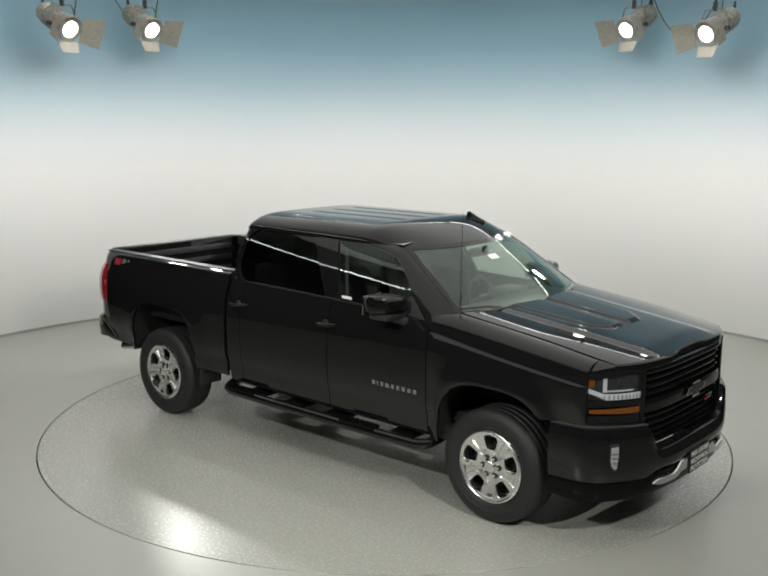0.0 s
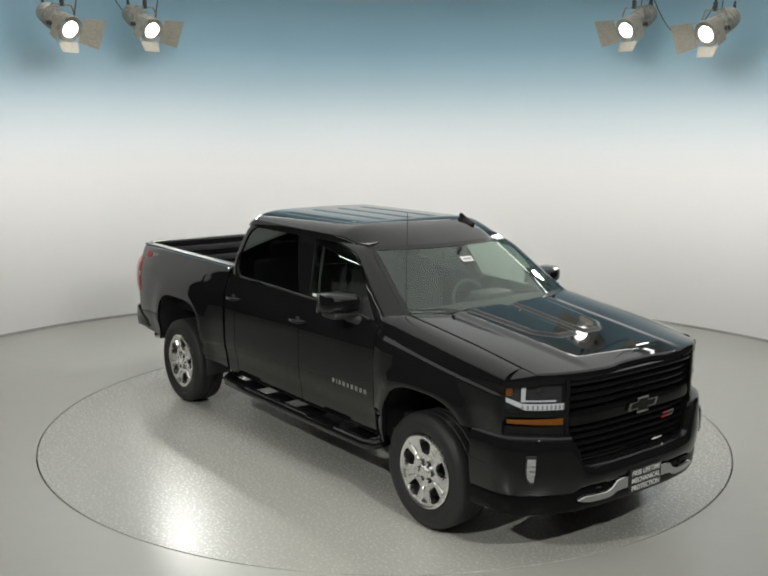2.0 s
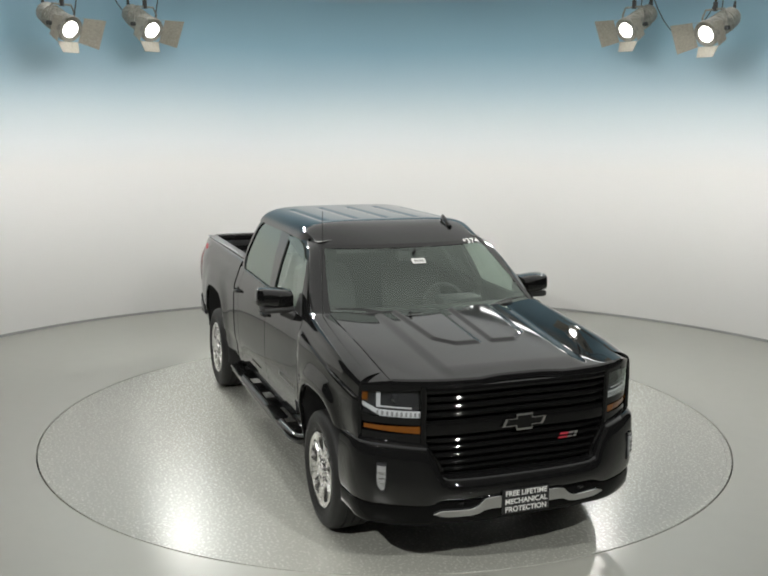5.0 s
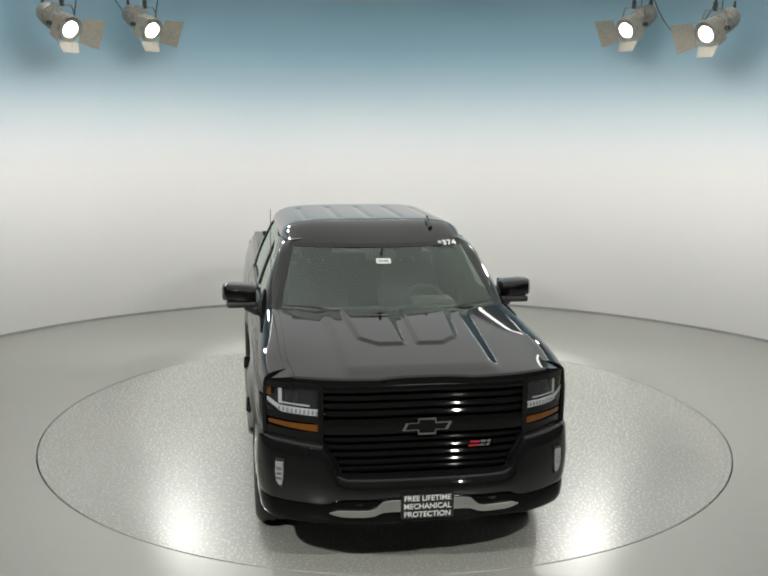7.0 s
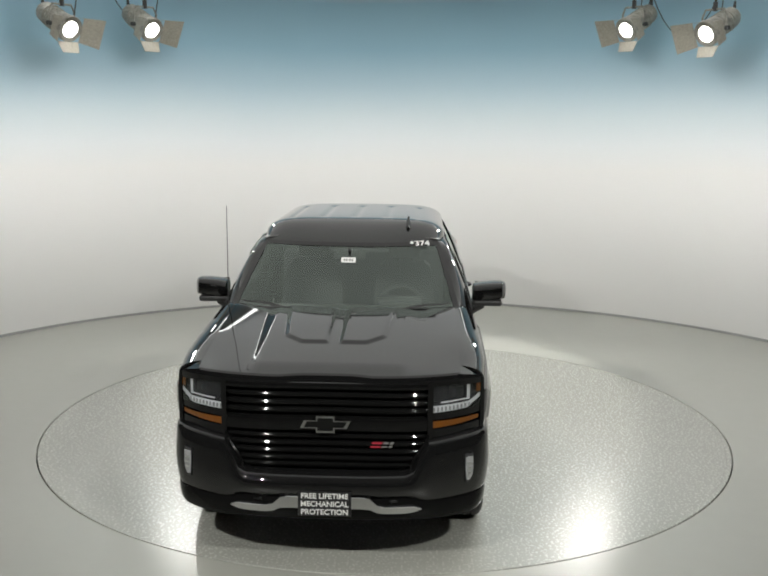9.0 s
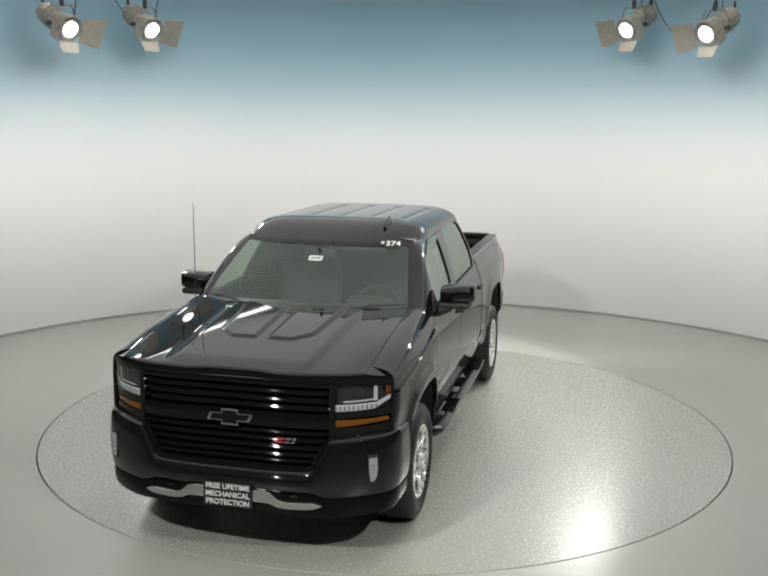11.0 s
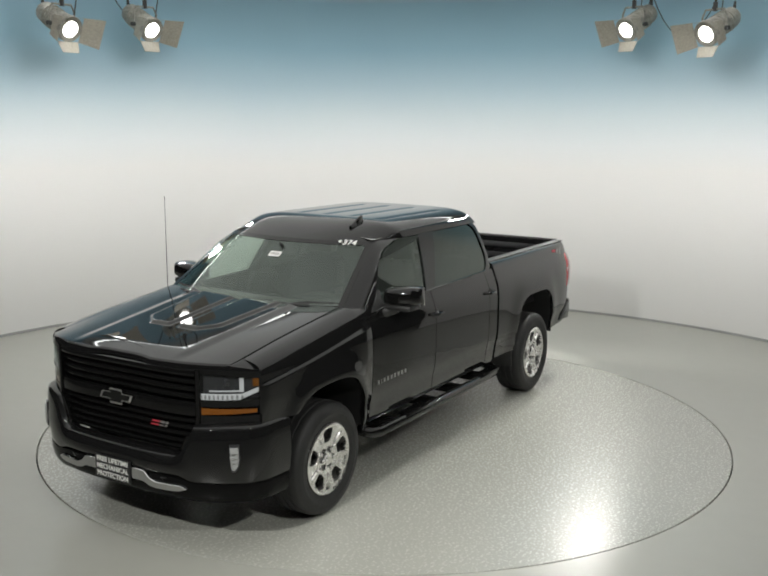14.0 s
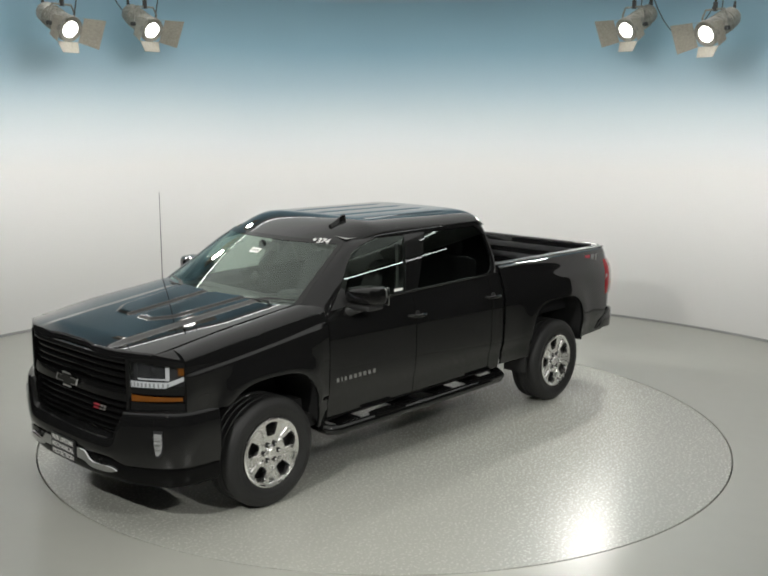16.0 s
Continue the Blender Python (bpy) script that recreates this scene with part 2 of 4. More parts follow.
HEADLINER = mat("grey_headliner", (0.35, 0.35, 0.34), 0.9, spread=0.08, scale=40)
LINER = mat("bed_liner", (0.016, 0.016, 0.018), 0.6, spread=0.2, scale=80, bump=0.35, bump_scale=300)
WHITE = mat("white_print", (0.82, 0.82, 0.80), 0.5, spread=0.03, scale=30)
SILVERPRINT = mat("silver_print", (0.26, 0.26, 0.25), 0.35, 0.4, spread=0.05, scale=100)
REDPRINT = mat("red_print", (0.45, 0.03, 0.05), 0.4, spread=0.05, scale=100)
PLATE = mat("black_plate", (0.012, 0.012, 0.013), 0.35, spread=0.1, scale=60)


def glass(name, tint, base=0.07):
    """Clear tinted sheet; base: how much it mirrors head on."""
    m = bpy.data.materials.new(name)
    m.use_nodes = True
    nt = m.node_tree
    nt.nodes.remove(nt.nodes["Principled BSDF"])
    see, shine, mix, lw, pw, rg = (nt.nodes.new("ShaderNode" + k) for k in ("BsdfTransparent", "BsdfGlossy", "MixShader", "LayerWeight", "Math", "MapRange"))
    see.inputs[0].default_value = (*tint, 1)
    shine.inputs["Roughness"].default_value = 0.0
    shine.inputs[0].default_value = (0.86, 0.97, 0.90, 1)
    lw.inputs[0].default_value = 0.5
    pw.operation = "POWER"
    pw.inputs[1].default_value = 4.0
    rg.inputs[3].default_value, rg.inputs[4].default_value = base, 1.0
    nt.links.new(lw.outputs["Facing"], pw.inputs[0])
    nt.links.new(pw.outputs[0], rg.inputs[0])
    nt.links.new(rg.outputs[0], mix.inputs[0])
    nt.links.new(see.outputs[0], mix.inputs[1])
    nt.links.new(shine.outputs[0], mix.inputs[2])
    nt.links.new(mix.outputs[0], nt.nodes["Material Output"].inputs[0])
    return m


GLASS = glass("green_tinted_glass", (0.60, 0.69, 0.63), 0.10)
LAMPGLASS = glass("smoked_lamp_cover", (0.82, 0.83, 0.84), 0.04)
PRIVACY = glass("dark_privacy_glass", (0.05, 0.055, 0.055), 0.05)
VISOR = glass("smoked_visor", (0.10, 0.11, 0.11), 0.05)


def curve(knots):
    """A smooth line through (u, v) knots without overshoot."""
    us, vs = [k[0] for k in knots], [k[1] for k in knots]
    ds = [(vs[i + 1] - vs[i]) / (us[i + 1] - us[i]) for i in range(len(us) - 1)]
    ms = [ds[0]] + [0 if a * b <= 0 else 2 * a * b / (a + b) for a, b in zip(ds, ds[1:])] + [ds[-1]]

    def f(u):
        if u <= us[0]:
            return vs[0]
        if u >= us[-1]:
            return vs[-1]
        i = max(k for k in range(len(us) - 1) if us[k] <= u)
        h = us[i + 1] - us[i]
        t = (u - us[i]) / h
        return (vs[i] * (2 * t ** 3 - 3 * t * t + 1) + ms[i] * h * (t ** 3 - 2 * t * t + t) + vs[i + 1] * (3 * t * t - 2 * t ** 3) + ms[i + 1] * h * (t ** 3 - t * t))
    return f


def span(a, b, n):
    return [a + (b - a) * i / (n - 1) for i in range(n)]


def ease(t):
    t = min(1, max(0, t))
    return t * t * (3 - 2 * t)


def panel(rows, hem=(0, 0, 0), bm=None):
    """A sheet whose edges fold inwards by hem, a vector or a function of the point."""
    f = hem if callable(hem) else lambda p: Vector(hem)
    rows = [[Vector(p) for p in r] for r in rows]
    rows = [[r[0] + f(r[0])] + r + [r[-1] + f(r[-1])] for r in rows]
    rows = [[p + f(p) for p in rows[0]]] + rows + [[p + f(p) for p in rows[-1]]]
    return grid(rows, bm)


PROFILE = curve([(0.22, 0.86), (0.40, 0.905), (0.50, 0.940), (0.58, 0.955), (0.66, 0.962), (0.72, 0.980), (0.9, 0.988), (1.05, 0.988), (1.14, 0.984), (1.20, 0.977), (1.25, 0.962), (1.30, 0.943), (1.37, 0.920), (1.41, 0.900), (1.44, 0.87)])
ARCHES = ((1.822, 0.465, 0.585, 3.0), (-1.822, 0.460, 0.645, 4.0))


def arch(x, low):
    """The lower edge of the body side at x: the wheel openings, else low."""
    z = low
    for c, w, h, p in ARCHES:
        q = abs(x - c) / w
        if q < 1:
            z = max(z, 0.38 + h * (1 - q ** p) ** (1 / p))
    return z


def side(x, z):
    """Half the body's width at x and z."""
    y = PROFILE(z)
    if x > 1.9:
        y -= 0.030 * ((x - 1.9) / 0.6) ** 2
    if x < -2.35:
        y -= 0.035 * ((-2.35 - x) / 0.45) ** 2
    for c, w, h, p in ARCHES:
        if z > 0.36:
            q = ((abs(x - c) / w) ** p + (abs(z - 0.38) / h) ** p) ** (1 / p)
            y += (0.030 if c > 0 else 0.020) * math.exp(-((q - 1.02) / (0.15 if c > 0 else 0.22)) ** 2)
    if 1.2 < x < 2.5:
        line = 1.235 - 0.125 * (x - 1.35)
        y += 0.016 * ease((line - z) / 0.02 + 0.5) * ease((x - 1.22) / 0.15) - 0.016 * ease((x - 1.22) / 0.15) * ease((1.0 - z) / 0.2)
    return y


def arch_steps(a, b, n):
    """Stations along x, closer together where a wheel opening is steep."""
    xs = span(a, b, n)
    for c, w, h, p in ARCHES:
        for k in range(-12, 13):
            x = c + w * math.sin(math.pi / 2 * k / 12) * 0.9999
            if a < x < b:
                xs.append(x)
    xs.sort()
    return [x for i, x in enumerate(xs) if i == 0 or x - xs[i - 1] > 1e-4 or i == len(xs) - 1]


def body_panel(name, x0, x1, low, top, parent, s, label="", roll=None, n=14, m=18, material=None, lean=None):
    """A panel of the body side between two stations. roll(x) adds rows over the top: (y, z) pairs."""
    cols = []
    for x in arch_steps(x0, x1, n):
        zb, zt = arch(x, low(x) if callable(low) else low), top(x) if callable(top) else top
        col = []
        for z in span(zb, zt, m):
            xx = x + (lean(x, z) if lean else 0)
            col.append((xx, s * side(xx, z), z))
        if roll:
            col += [(x, s * y, z) for y, z in roll(x, side(x, zt), zt)]
        cols.append(col)
    return part(name, panel(cols, (0, -s * 0.022, 0)), material or PAINT, parent, label)


# greenhouse lines by height
def SIDE_Y(z):
    return 0.955 - 0.29 * (z - 1.26) - 0.24 * max(0.0, z - 1.26) ** 2


X_A = curve([(1.30, 1.17), (1.36, 1.12), (1.46, 1.055), (1.56, 0.975), (1.69, 0.840), (1.75, 0.70), (1.79, 0.50)])
X_B1 = curve([(1.30, 0.37), (1.36, 0.35), (1.79, 0.175)])
X_B2 = curve([(1.30, 0.25), (1.36, 0.21), (1.79, -0.085)])
X_C = curve([(1.36, -0.72), (1.42, -0.82), (1.52, -0.855), (1.65, -0.85), (1.74, -0.835), (1.79, -0.76)])
X_REAR = curve([(1.30, -0.905), (1.5, -0.925), (1.7, -0.925), (1.80, -0.915)])
WS_X = curve([(1.30, 1.70), (1.40, 1.555), (1.60, 1.250), (1.79, 0.955)])
WS_Y = curve([(1.30, 0.855), (1.40, 0.825), (1.60, 0.755), (1.79, 0.680)])


def ws(f, z):
    """The windshield's surface: f runs from -1 to 1 across it."""
    y = f * WS_Y(z)
    return Vector((WS_X(z) - 0.16 * abs(f) ** 2.4, y, z))


def hood_rear(y):
    return 1.600 - 0.185 * (abs(y) / 0.8) ** 2.4


def hood_front(y):
    a = abs(y)
    return min(2.755 + 0.05 * ease((a - 0.10) / 0.38), front_x(y) - 0.020)


HOOD_Z = curve([(1.40, 1.408), (1.6, 1.383), (2.0, 1.334), (2.4, 1.285), (2.7, 1.246), (2.82, 1.226)])


def hood_z(x, y):
    a = abs(y)
    z = HOOD_Z(x) - (0.012 + 0.016 * ease((x - 2.0) / 0.7)) * (a / 0.8) ** 5
    # broad centre dome whose edges run forward to the nose
    z += 0.011 * ease((0.54 - 0.03 * (x - 1.5) - a) / 0.09) * ease((2.80 - x) / 0.20)
    # two raised pads with a valley between them
    edge = 0.40 - 0.07 * (x - 1.5) / 0.75 - 0.10 * ease((x - 2.14) / 0.16)
    z += 0.014 * ease((edge - a) / 0.035) * ease((a - 0.03) / 0.03) * ease((2.30 - x) / 0.045)
    return z


def front_x(y):
    """The nose line at the lamps and grille."""
    return 2.80 - 0.285 * (abs(y) / 0.94) ** 4


def bumper_line(n=21):
    """Plan of the bumper for one half: from the middle to the wheel opening, as (x, y)."""
    pts = [(2.865 - 0.22 * (y / 0.89) ** 3.3, y) for y in span(0, 0.89, n)]
    x, y = pts[-1]
    for k in range(1, 9):
        a = math.pi / 2 * k / 8
        pts.append((x - 0.15 * (1 - math.cos(a)) - 0.068 * math.sin(a), y + 0.100 * math.sin(a)))
    x, y = pts[-1]
    pts += [(x - (x - 2.285) * k / 5, y + 0.008 * k / 5) for k in range(1, 6)]
    return pts


def strip(line, prof, s, z_of=None, bm=None):
    """Sweeps a profile of (out, z) along a plan line of (x, y); s mirrors it."""
    rows = []
    for i, (x, y) in enumerate(line):
        a, b = line[max(0, i - 1)], line[min(len(line) - 1, i + 1)]
        d = Vector((b[0] - a[0], b[1] - a[1], 0)).normalized()
        nrm = Vector((d.y, -d.x, 0))
        rows.append([(x + nrm.x * o, s * (y + nrm.y * o), z) for o, z in (prof(i, x, y) if callable(prof) else prof)])
    return grid(rows, bm)


def wheel_parts(truck, x, s):
    w = new("wheel")
    w.parent = truck
    w.matrix_basis = pose(x, 0, 0.4)
    yo = 0.988
    prof = [(0.245, yo - 0.27), (0.262, yo - 0.278), (0.32, yo - 0.285), (0.365, yo - 0.275), (0.392, yo - 0.255), (0.3985, yo - 0.23), (0.400, yo - 0.20), (0.392, yo - 0.195), (0.392, yo - 0.188), (0.400, yo - 0.183), (0.400, yo - 0.142), (0.392, yo - 0.138), (0.392, yo - 0.130), (0.400, yo - 0.126), (0.400, yo - 0.085), (0.392, yo - 0.081), (0.392, yo - 0.074), (0.400, yo - 0.069), (0.3985, yo - 0.045), (0.392, yo - 0.020), (0.378, yo - 0.007), (0.370, yo - 0.004), (0.366, yo + 0.000), (0.345, yo + 0.007), (0.318, yo + 0.008), (0.314, yo + 0.005), (0.290, yo + 0.004), (0.265, yo - 0.008), (0.256, yo - 0.020), (0.245, yo - 0.022)]
    bm = lathe([(r, s * h) for r, h in prof], sides=72)
    part("tyre", bm, RUBBER, w)
    # barrel and lip
    bm = lathe([(0.242, s * (yo - 0.25)), (0.225, s * (yo - 0.16)), (0.222, s * (yo - 0.07)), (0.232, s * (yo - 0.03)), (0.238, s * (yo - 0.012))], sides=64)
    part("barrel", bm, ALLOY_DARK, w)
    bm = lathe([(0.234, s * (yo - 0.020)), (0.236, s * (yo - 0.004)), (0.244, s * (yo + 0.001)), (0.254, s * (yo - 0.004)), (0.257, s * (yo - 0.022))], sides=72)
    part("rim", bm, ALLOY, w)
    bm = lathe([(0.0005, s * (yo - 0.12)), (0.15, s * (yo - 0.12)), (0.221, s * (yo - 0.13))], sides=40)
    part("brake_disc", bm, MATTE, w)
    # hub and five broad grooved spokes with windows between them, held by six nuts
    bm = lathe([(0.0005, s * (yo + 0.000)), (0.034, s * (yo + 0.000)), (0.039, s * (yo - 0.004)), (0.042, s * (yo - 0.016)), (0.052, s * (yo - 0.0195)), (0.060, s * (yo - 0.030))], sides=48)
    part("hub", bm, ALLOY, w)
    turn = radians(54 if x > 0 else 40)
    for k in range(5):
        a = 2 * math.pi * k / 5 + turn
        rows = []
        for r, gap, d in ((0.046, 0, 0.0235), (0.080, 0, 0.0235), (0.090, 0, 0.0215), (0.108, 0, 0.0190), (0.120, 0, 0.0175), (0.124, 0.022, 0.017), (0.132, 0.036, 0.016), (0.160, 0.043, 0.013), (0.185, 0.050, 0.010), (0.206, 0.055, 0.008), (0.218, 0.048, 0.007), (0.2235, 0.028, 0.0065), (0.225, 0, 0.006), (0.237, 0, 0.004)):
            half = math.pi / 5 - math.asin(gap / r)
            deep = 0.011 * max(0.0, min(1.0, (r - 0.085) / 0.03)) * max(0.0, min(1.0, (0.226 - r) / 0.02))
            edge = 0.003 if gap else 0.0
            row = []
            for f, dd in ((-1, 0.045 if gap else 0.004), (-1, edge), (-0.94, 0.0), (-0.42, 0.0), (-0.32, deep), (0, deep * 0.8), (0.32, deep), (0.42, 0.0), (0.94, 0.0), (1, edge), (1, 0.045 if gap else 0.004)):
                q = a + f * half
                row.append((r * math.cos(q), s * (yo - d - dd), r * math.sin(q)))
            rows.append(row)
        part("spoke", grid(rows), ALLOY, w)
    for k in range(6):
        b = math.pi * k / 3 + 0.03
        cx, cz = 0.066 * math.cos(b), 0.066 * math.sin(b)
        bm = lathe([(0.0005, s * (yo - 0.003)), (0.007, s * (yo - 0.003)), (0.0095, s * (yo - 0.006)), (0.0105, s * (yo - 0.024))], sides=12, cx=cx, cz=cz)
        part("lug_nut", bm, CHROME, w)
        # flat black ring that paints the shade of the nut's recess
        bm = lathe([(0.0095, s * (yo - 0.0165)), (0.0185, s * (yo - 0.0165))], sides=16, cx=cx, cz=cz)
        part("lug_shade_ring", bm, DARK, w)
    return w


def text_bars(parent, name, p0, along, up, out, widths, height, gap, material, slant=0.0):
    """A word as plain bars on a panel."""
    p = Vector(p0)
    for wd in widths:
        q = [(0, 0), (wd, 0), (wd + slant, height), (slant, height)]
        bm = prism(q, lambda a, b, c: p + along * a + up * b + out * c, 0.003)
        part(name, bm, material, parent, smooth=False)
        p = p + along * (wd + gap)


def word(name, text, size, material, parent, m, depth=0.001):
    cu = bpy.data.curves.new(name, "FONT")
    cu.body, cu.size, cu.extrude, cu.align_x, cu.align_y, cu.offset = text, size, depth, "CENTER", "CENTER", size * 0.022
    tmp = new("word", cu)
    me = bpy.data.meshes.new_from_object(tmp.evaluated_get(bpy.context.evaluated_depsgraph_get()))
    bpy.data.objects.remove(tmp)
    me.materials.append(material)
    ob = new(name, me)
    ob.parent = parent
    ob.matrix_basis = m
    return ob


def build_truck():
    T = thing("pickup_truck", "glossy black crew cab pickup with silver wheels on a turntable", "pickup truck")
    for x in (1.822, -1.822):
        for s in (1, -1):
            wheel_parts(T, x, s)
    # ---- lower body, both sides ----
    belt = curve([(-0.95, 1.375), (-0.4, 1.365), (0.35, 1.352), (1.0, 1.335), (1.27, 1.30)])
    shoulder = curve([(1.26, 1.290), (1.7, 1.262), (2.1, 1.225), (2.52, 1.170)])

    def fender_roll(x, y, z):
        seam, h = 0.815 - 0.02 * ease((x - 2.2) / 0.3), hood_z(x, 0.80) - 0.006
        return [(seam + (y - seam) * math.cos(a), z + (h - z) * math.sin(a)) for a in span(0.25, math.pi / 2, 7)]

    def rail_roll(x, y, z):
        return [(y - 0.005, z + 0.008), (y - 0.013, z + 0.014), (y - 0.023, z + 0.018), (y - 0.036, z + 0.020), (0.800, z + 0.020), (0.790, z + 0.012), (0.787, z - 0.10)]

    for s in (1, -1):
        body_panel("front_fender", 1.268, 2.515, lambda x: 0.47 if x < 1.5 else 0.835, shoulder, T, s, roll=fender_roll, m=60, n=40)
        d = body_panel("front_door", 0.288, 1.258, 0.50, belt, T, s)
        door_fit(d, s, 0.285)
        d = body_panel("rear_door", -0.735, 0.280, 0.50, belt, T, s)
        door_fit(d, s, -0.735)
        body_panel("cab_corner", -0.905, -0.742, lambda x: 0.50 + 0.0 * x, 1.375, T, s, n=6)
        b = body_panel("bed_side", -2.775, -0.945, lambda x: 0.52 if x > -1.8 else 0.56, 1.400, T, s, roll=rail_roll, m=24, n=30)
        # the trim badge at the bed's rear corner: plain slanted bars
        yy = side(-2.5, 1.34) + 0.002
        ax = Vector((-s, 0, 0)) if s > 0 else Vector((1, 0, 0))
        x0 = -2.36 if s > 0 else -2.63
        text_bars(b, "badge_bar", (x0, s * yy, 1.315), ax, Vector((0, -s * 0.15, 1)).normalized(), Vector((0, s, 0.1)), [0.09], 0.06, 0.0, REDPRINT, 0.02)
        text_bars(b, "badge_bar", (x0 + ax.x * 0.115, s * yy, 1.315), ax, Vector((0, -s * 0.15, 1)).normalized(), Vector((0, s, 0.1)), [0.06, 0.03], 0.06, 0.022, SILVERPRINT, 0.02)
        # rocker and wheel housings
        part("rocker_panel", box(-0.9, 1.27, min(s * 0.72, s * 0.925), max(s * 0.72, s * 0.925), 0.485, 0.520, 0.012), MATTE, T)
        for c, w, h, p in ARCHES:
            rows = []
            for k in range(25):
                a = math.pi * (0.07 + 0.86 * k / 24)
                ca, sa = math.cos(a), math.sin(a)
                q = (abs(ca) ** p + abs(sa) ** p) ** (-1 / p)
                rows.append([(c + (w + 0.012) * ca * q, s * y, 0.38 + (h + 0.010) * sa * q) for y in (0.975, 0.93, 0.6, 0.5)])
            bm = grid(rows)
            grid([[(c + (w + 0.012) * f, s * 0.5, z) for f in (-1, 1)] for z in (0.38, 0.95)], bm)
            part("wheel_housing", bm, MATTE, T)
        part("splash_guard", box(-1.325, -1.312, min(s * 0.72, s * 0.965), max(s * 0.72, s * 0.965), 0.36, 0.60, 0.005), MATTE, T)
        step_bar(T, s)
        mirror(T, s)
        headlight(T, s)
        # fog lamp
        f = fog(T, s)
        # tail lamp: wraps the corner
        rows = []
        for z in span(0.945, 1.300, 9):
            yb = side(-2.775, z)
            bow = math.sqrt(max(0.0, math.sin(math.pi * (z - 0.945) / 0.355)))
            rows.append([(-2.715 - 0.02 * (1 - bow), s * (yb + 0.006), z), (-2.785, s * (yb + 0.004 + 0.010 * bow), z), (-2.845 - 0.02 * bow, s * (yb - 0.010 + 0.008 * bow), z), (-2.880 - 0.035 * bow, s * (yb - 0.05), z), (-2.890 - 0.035 * bow, s * (yb - 0.11), z), (-2.890 - 0.02 * bow, s * (yb - 0.17), z)])
        tl = part("tail_lamp", panel(rows, (0.03, -s * 0.015, 0)), RED, T, "red wraparound tail lamp")
        rows = [[(p[0] * 1.0005, p[1] * 1.002, z) for p in rows[0]] for z in (1.105, 1.150)]
        part("reverse_lens", grid(rows), CLEAR, tl)
        rows = []
        for z in [*span(0.60, 0.945, 4)]:
            yb = side(-2.775, z)
            rows.append([(-2.780, s * yb, z), (-2.83, s * (yb - 0.012), z), (-2.87, s * (yb - 0.05), z), (-2.88, s * 0.78, z)])
        part("rear_corner", panel(rows, (0.02, -s * 0.02, 0)), PAINT, T)
        rows = []
        for z in (1.300, 1.36, 1.40, 1.42):
            yb = side(-2.775, min(z, 1.40)) - (0.03 if z > 1.41 else 0)
            rows.append([(-2.780, s * yb, z), (-2.83, s * (yb - 0.012), z), (-2.87, s * (yb - 0.05), z), (-2.88, s * 0.78, z)])
        part("rear_cap", panel(rows, (0.02, -s * 0.02, 0)), PAINT, T)
    # ---- hood ----
    rows = []
    for k in range(121):
        f = k / 120
        row = []
        for j in range(161):
            y = -0.80 + 1.60 * j / 160
            x = hood_rear(y) + (hood_front(y) - hood_rear(y)) * (1 - (1 - f) ** 1.15)
            row.append((x, y, hood_z(x, y)))
        rows.append(row)
    rows.append([(x + 0.012, y, z - 0.010) for x, y, z in rows[-1]])
    rows.append([(x + 0.004, y, z - 0.022) for x, y, z in rows[-1]])
    for s in (1, -1):
        cap = []
        for f in span(0, 1, 9):
            y = 0.79 + 0.155 * f
            zt = hood_z(2.46, 0.80) - 0.008 - 0.075 * f ** 2
            xf = front_x(y) - 0.006
            cap.append([(2.47 + (xf - 2.47) * u, s * y, zt + (1.226 - 0.040 * f - zt) * u) for u in span(0, 1, 6)] + [(xf + 0.004, s * y, 1.216 - 0.042 * f), (xf + 0.002, s * y, 1.170 - 0.02 * f)])
        part("fender_cap", panel(cap, (0, 0, -0.015)), PAINT, T)
    hood = part("hood", panel(rows, (0, 0, -0.02)), PAINT, T, "black hood with two raised air pads")
    grille(T)
    front_bumper(T)
    cab(T)
    bed(T)
    return T


def door_fit(door, s, x_handle_ref):
    """Handle, its cup and the letters that a door carries."""
    front = x_handle_ref > 0
    xh = 0.275 if front else -0.790 + 0.04
    z = 1.165 if front else 1.180
    y = side(xh, z)
    pts = [(xh + u, s * (y + o), z + 0.006 * u / 0.1) for u, o in ((-0.095, -0.005), (-0.085, 0.018), (-0.04, 0.030), (0.03, 0.030), (0.075, 0.022), (0.09, 0.004), (0.10, -0.01))]
    h = part("door_handle", tube(pts, [0.008, 0.014, 0.015, 0.015, 0.015, 0.014, 0.008], sides=10), PAINT, door)
    bm = lathe([(0.0005, s * (y + 0.003)), (0.03, s * (y + 0.002)), (0.036, s * (y - 0.004))], sides=20, cx=xh - 0.01, cz=z)
    part("handle_cup", bm, DARK, door)
    if front:
        widths = [0.026, 0.010, 0.024, 0.030, 0.026, 0.028, 0.030, 0.028, 0.028]
        zz = 0.783
        n = Vector((0, s, 0))
        if s > 0:
            text_bars(door, "letter_bar", (1.190, s * (side(0.95, 0.80) + 0.001), zz), Vector((-1, 0, 0)), Vector((0, 0, 1)), n, widths, 0.031, 0.024, SILVERPRINT)
        else:
            text_bars(door, "letter_bar", (0.755, s * (side(0.95, 0.80) + 0.001), zz), Vector((1, 0, 0)), Vector((0, 0, 1)), n, widths, 0.031, 0.024, SILVERPRINT)


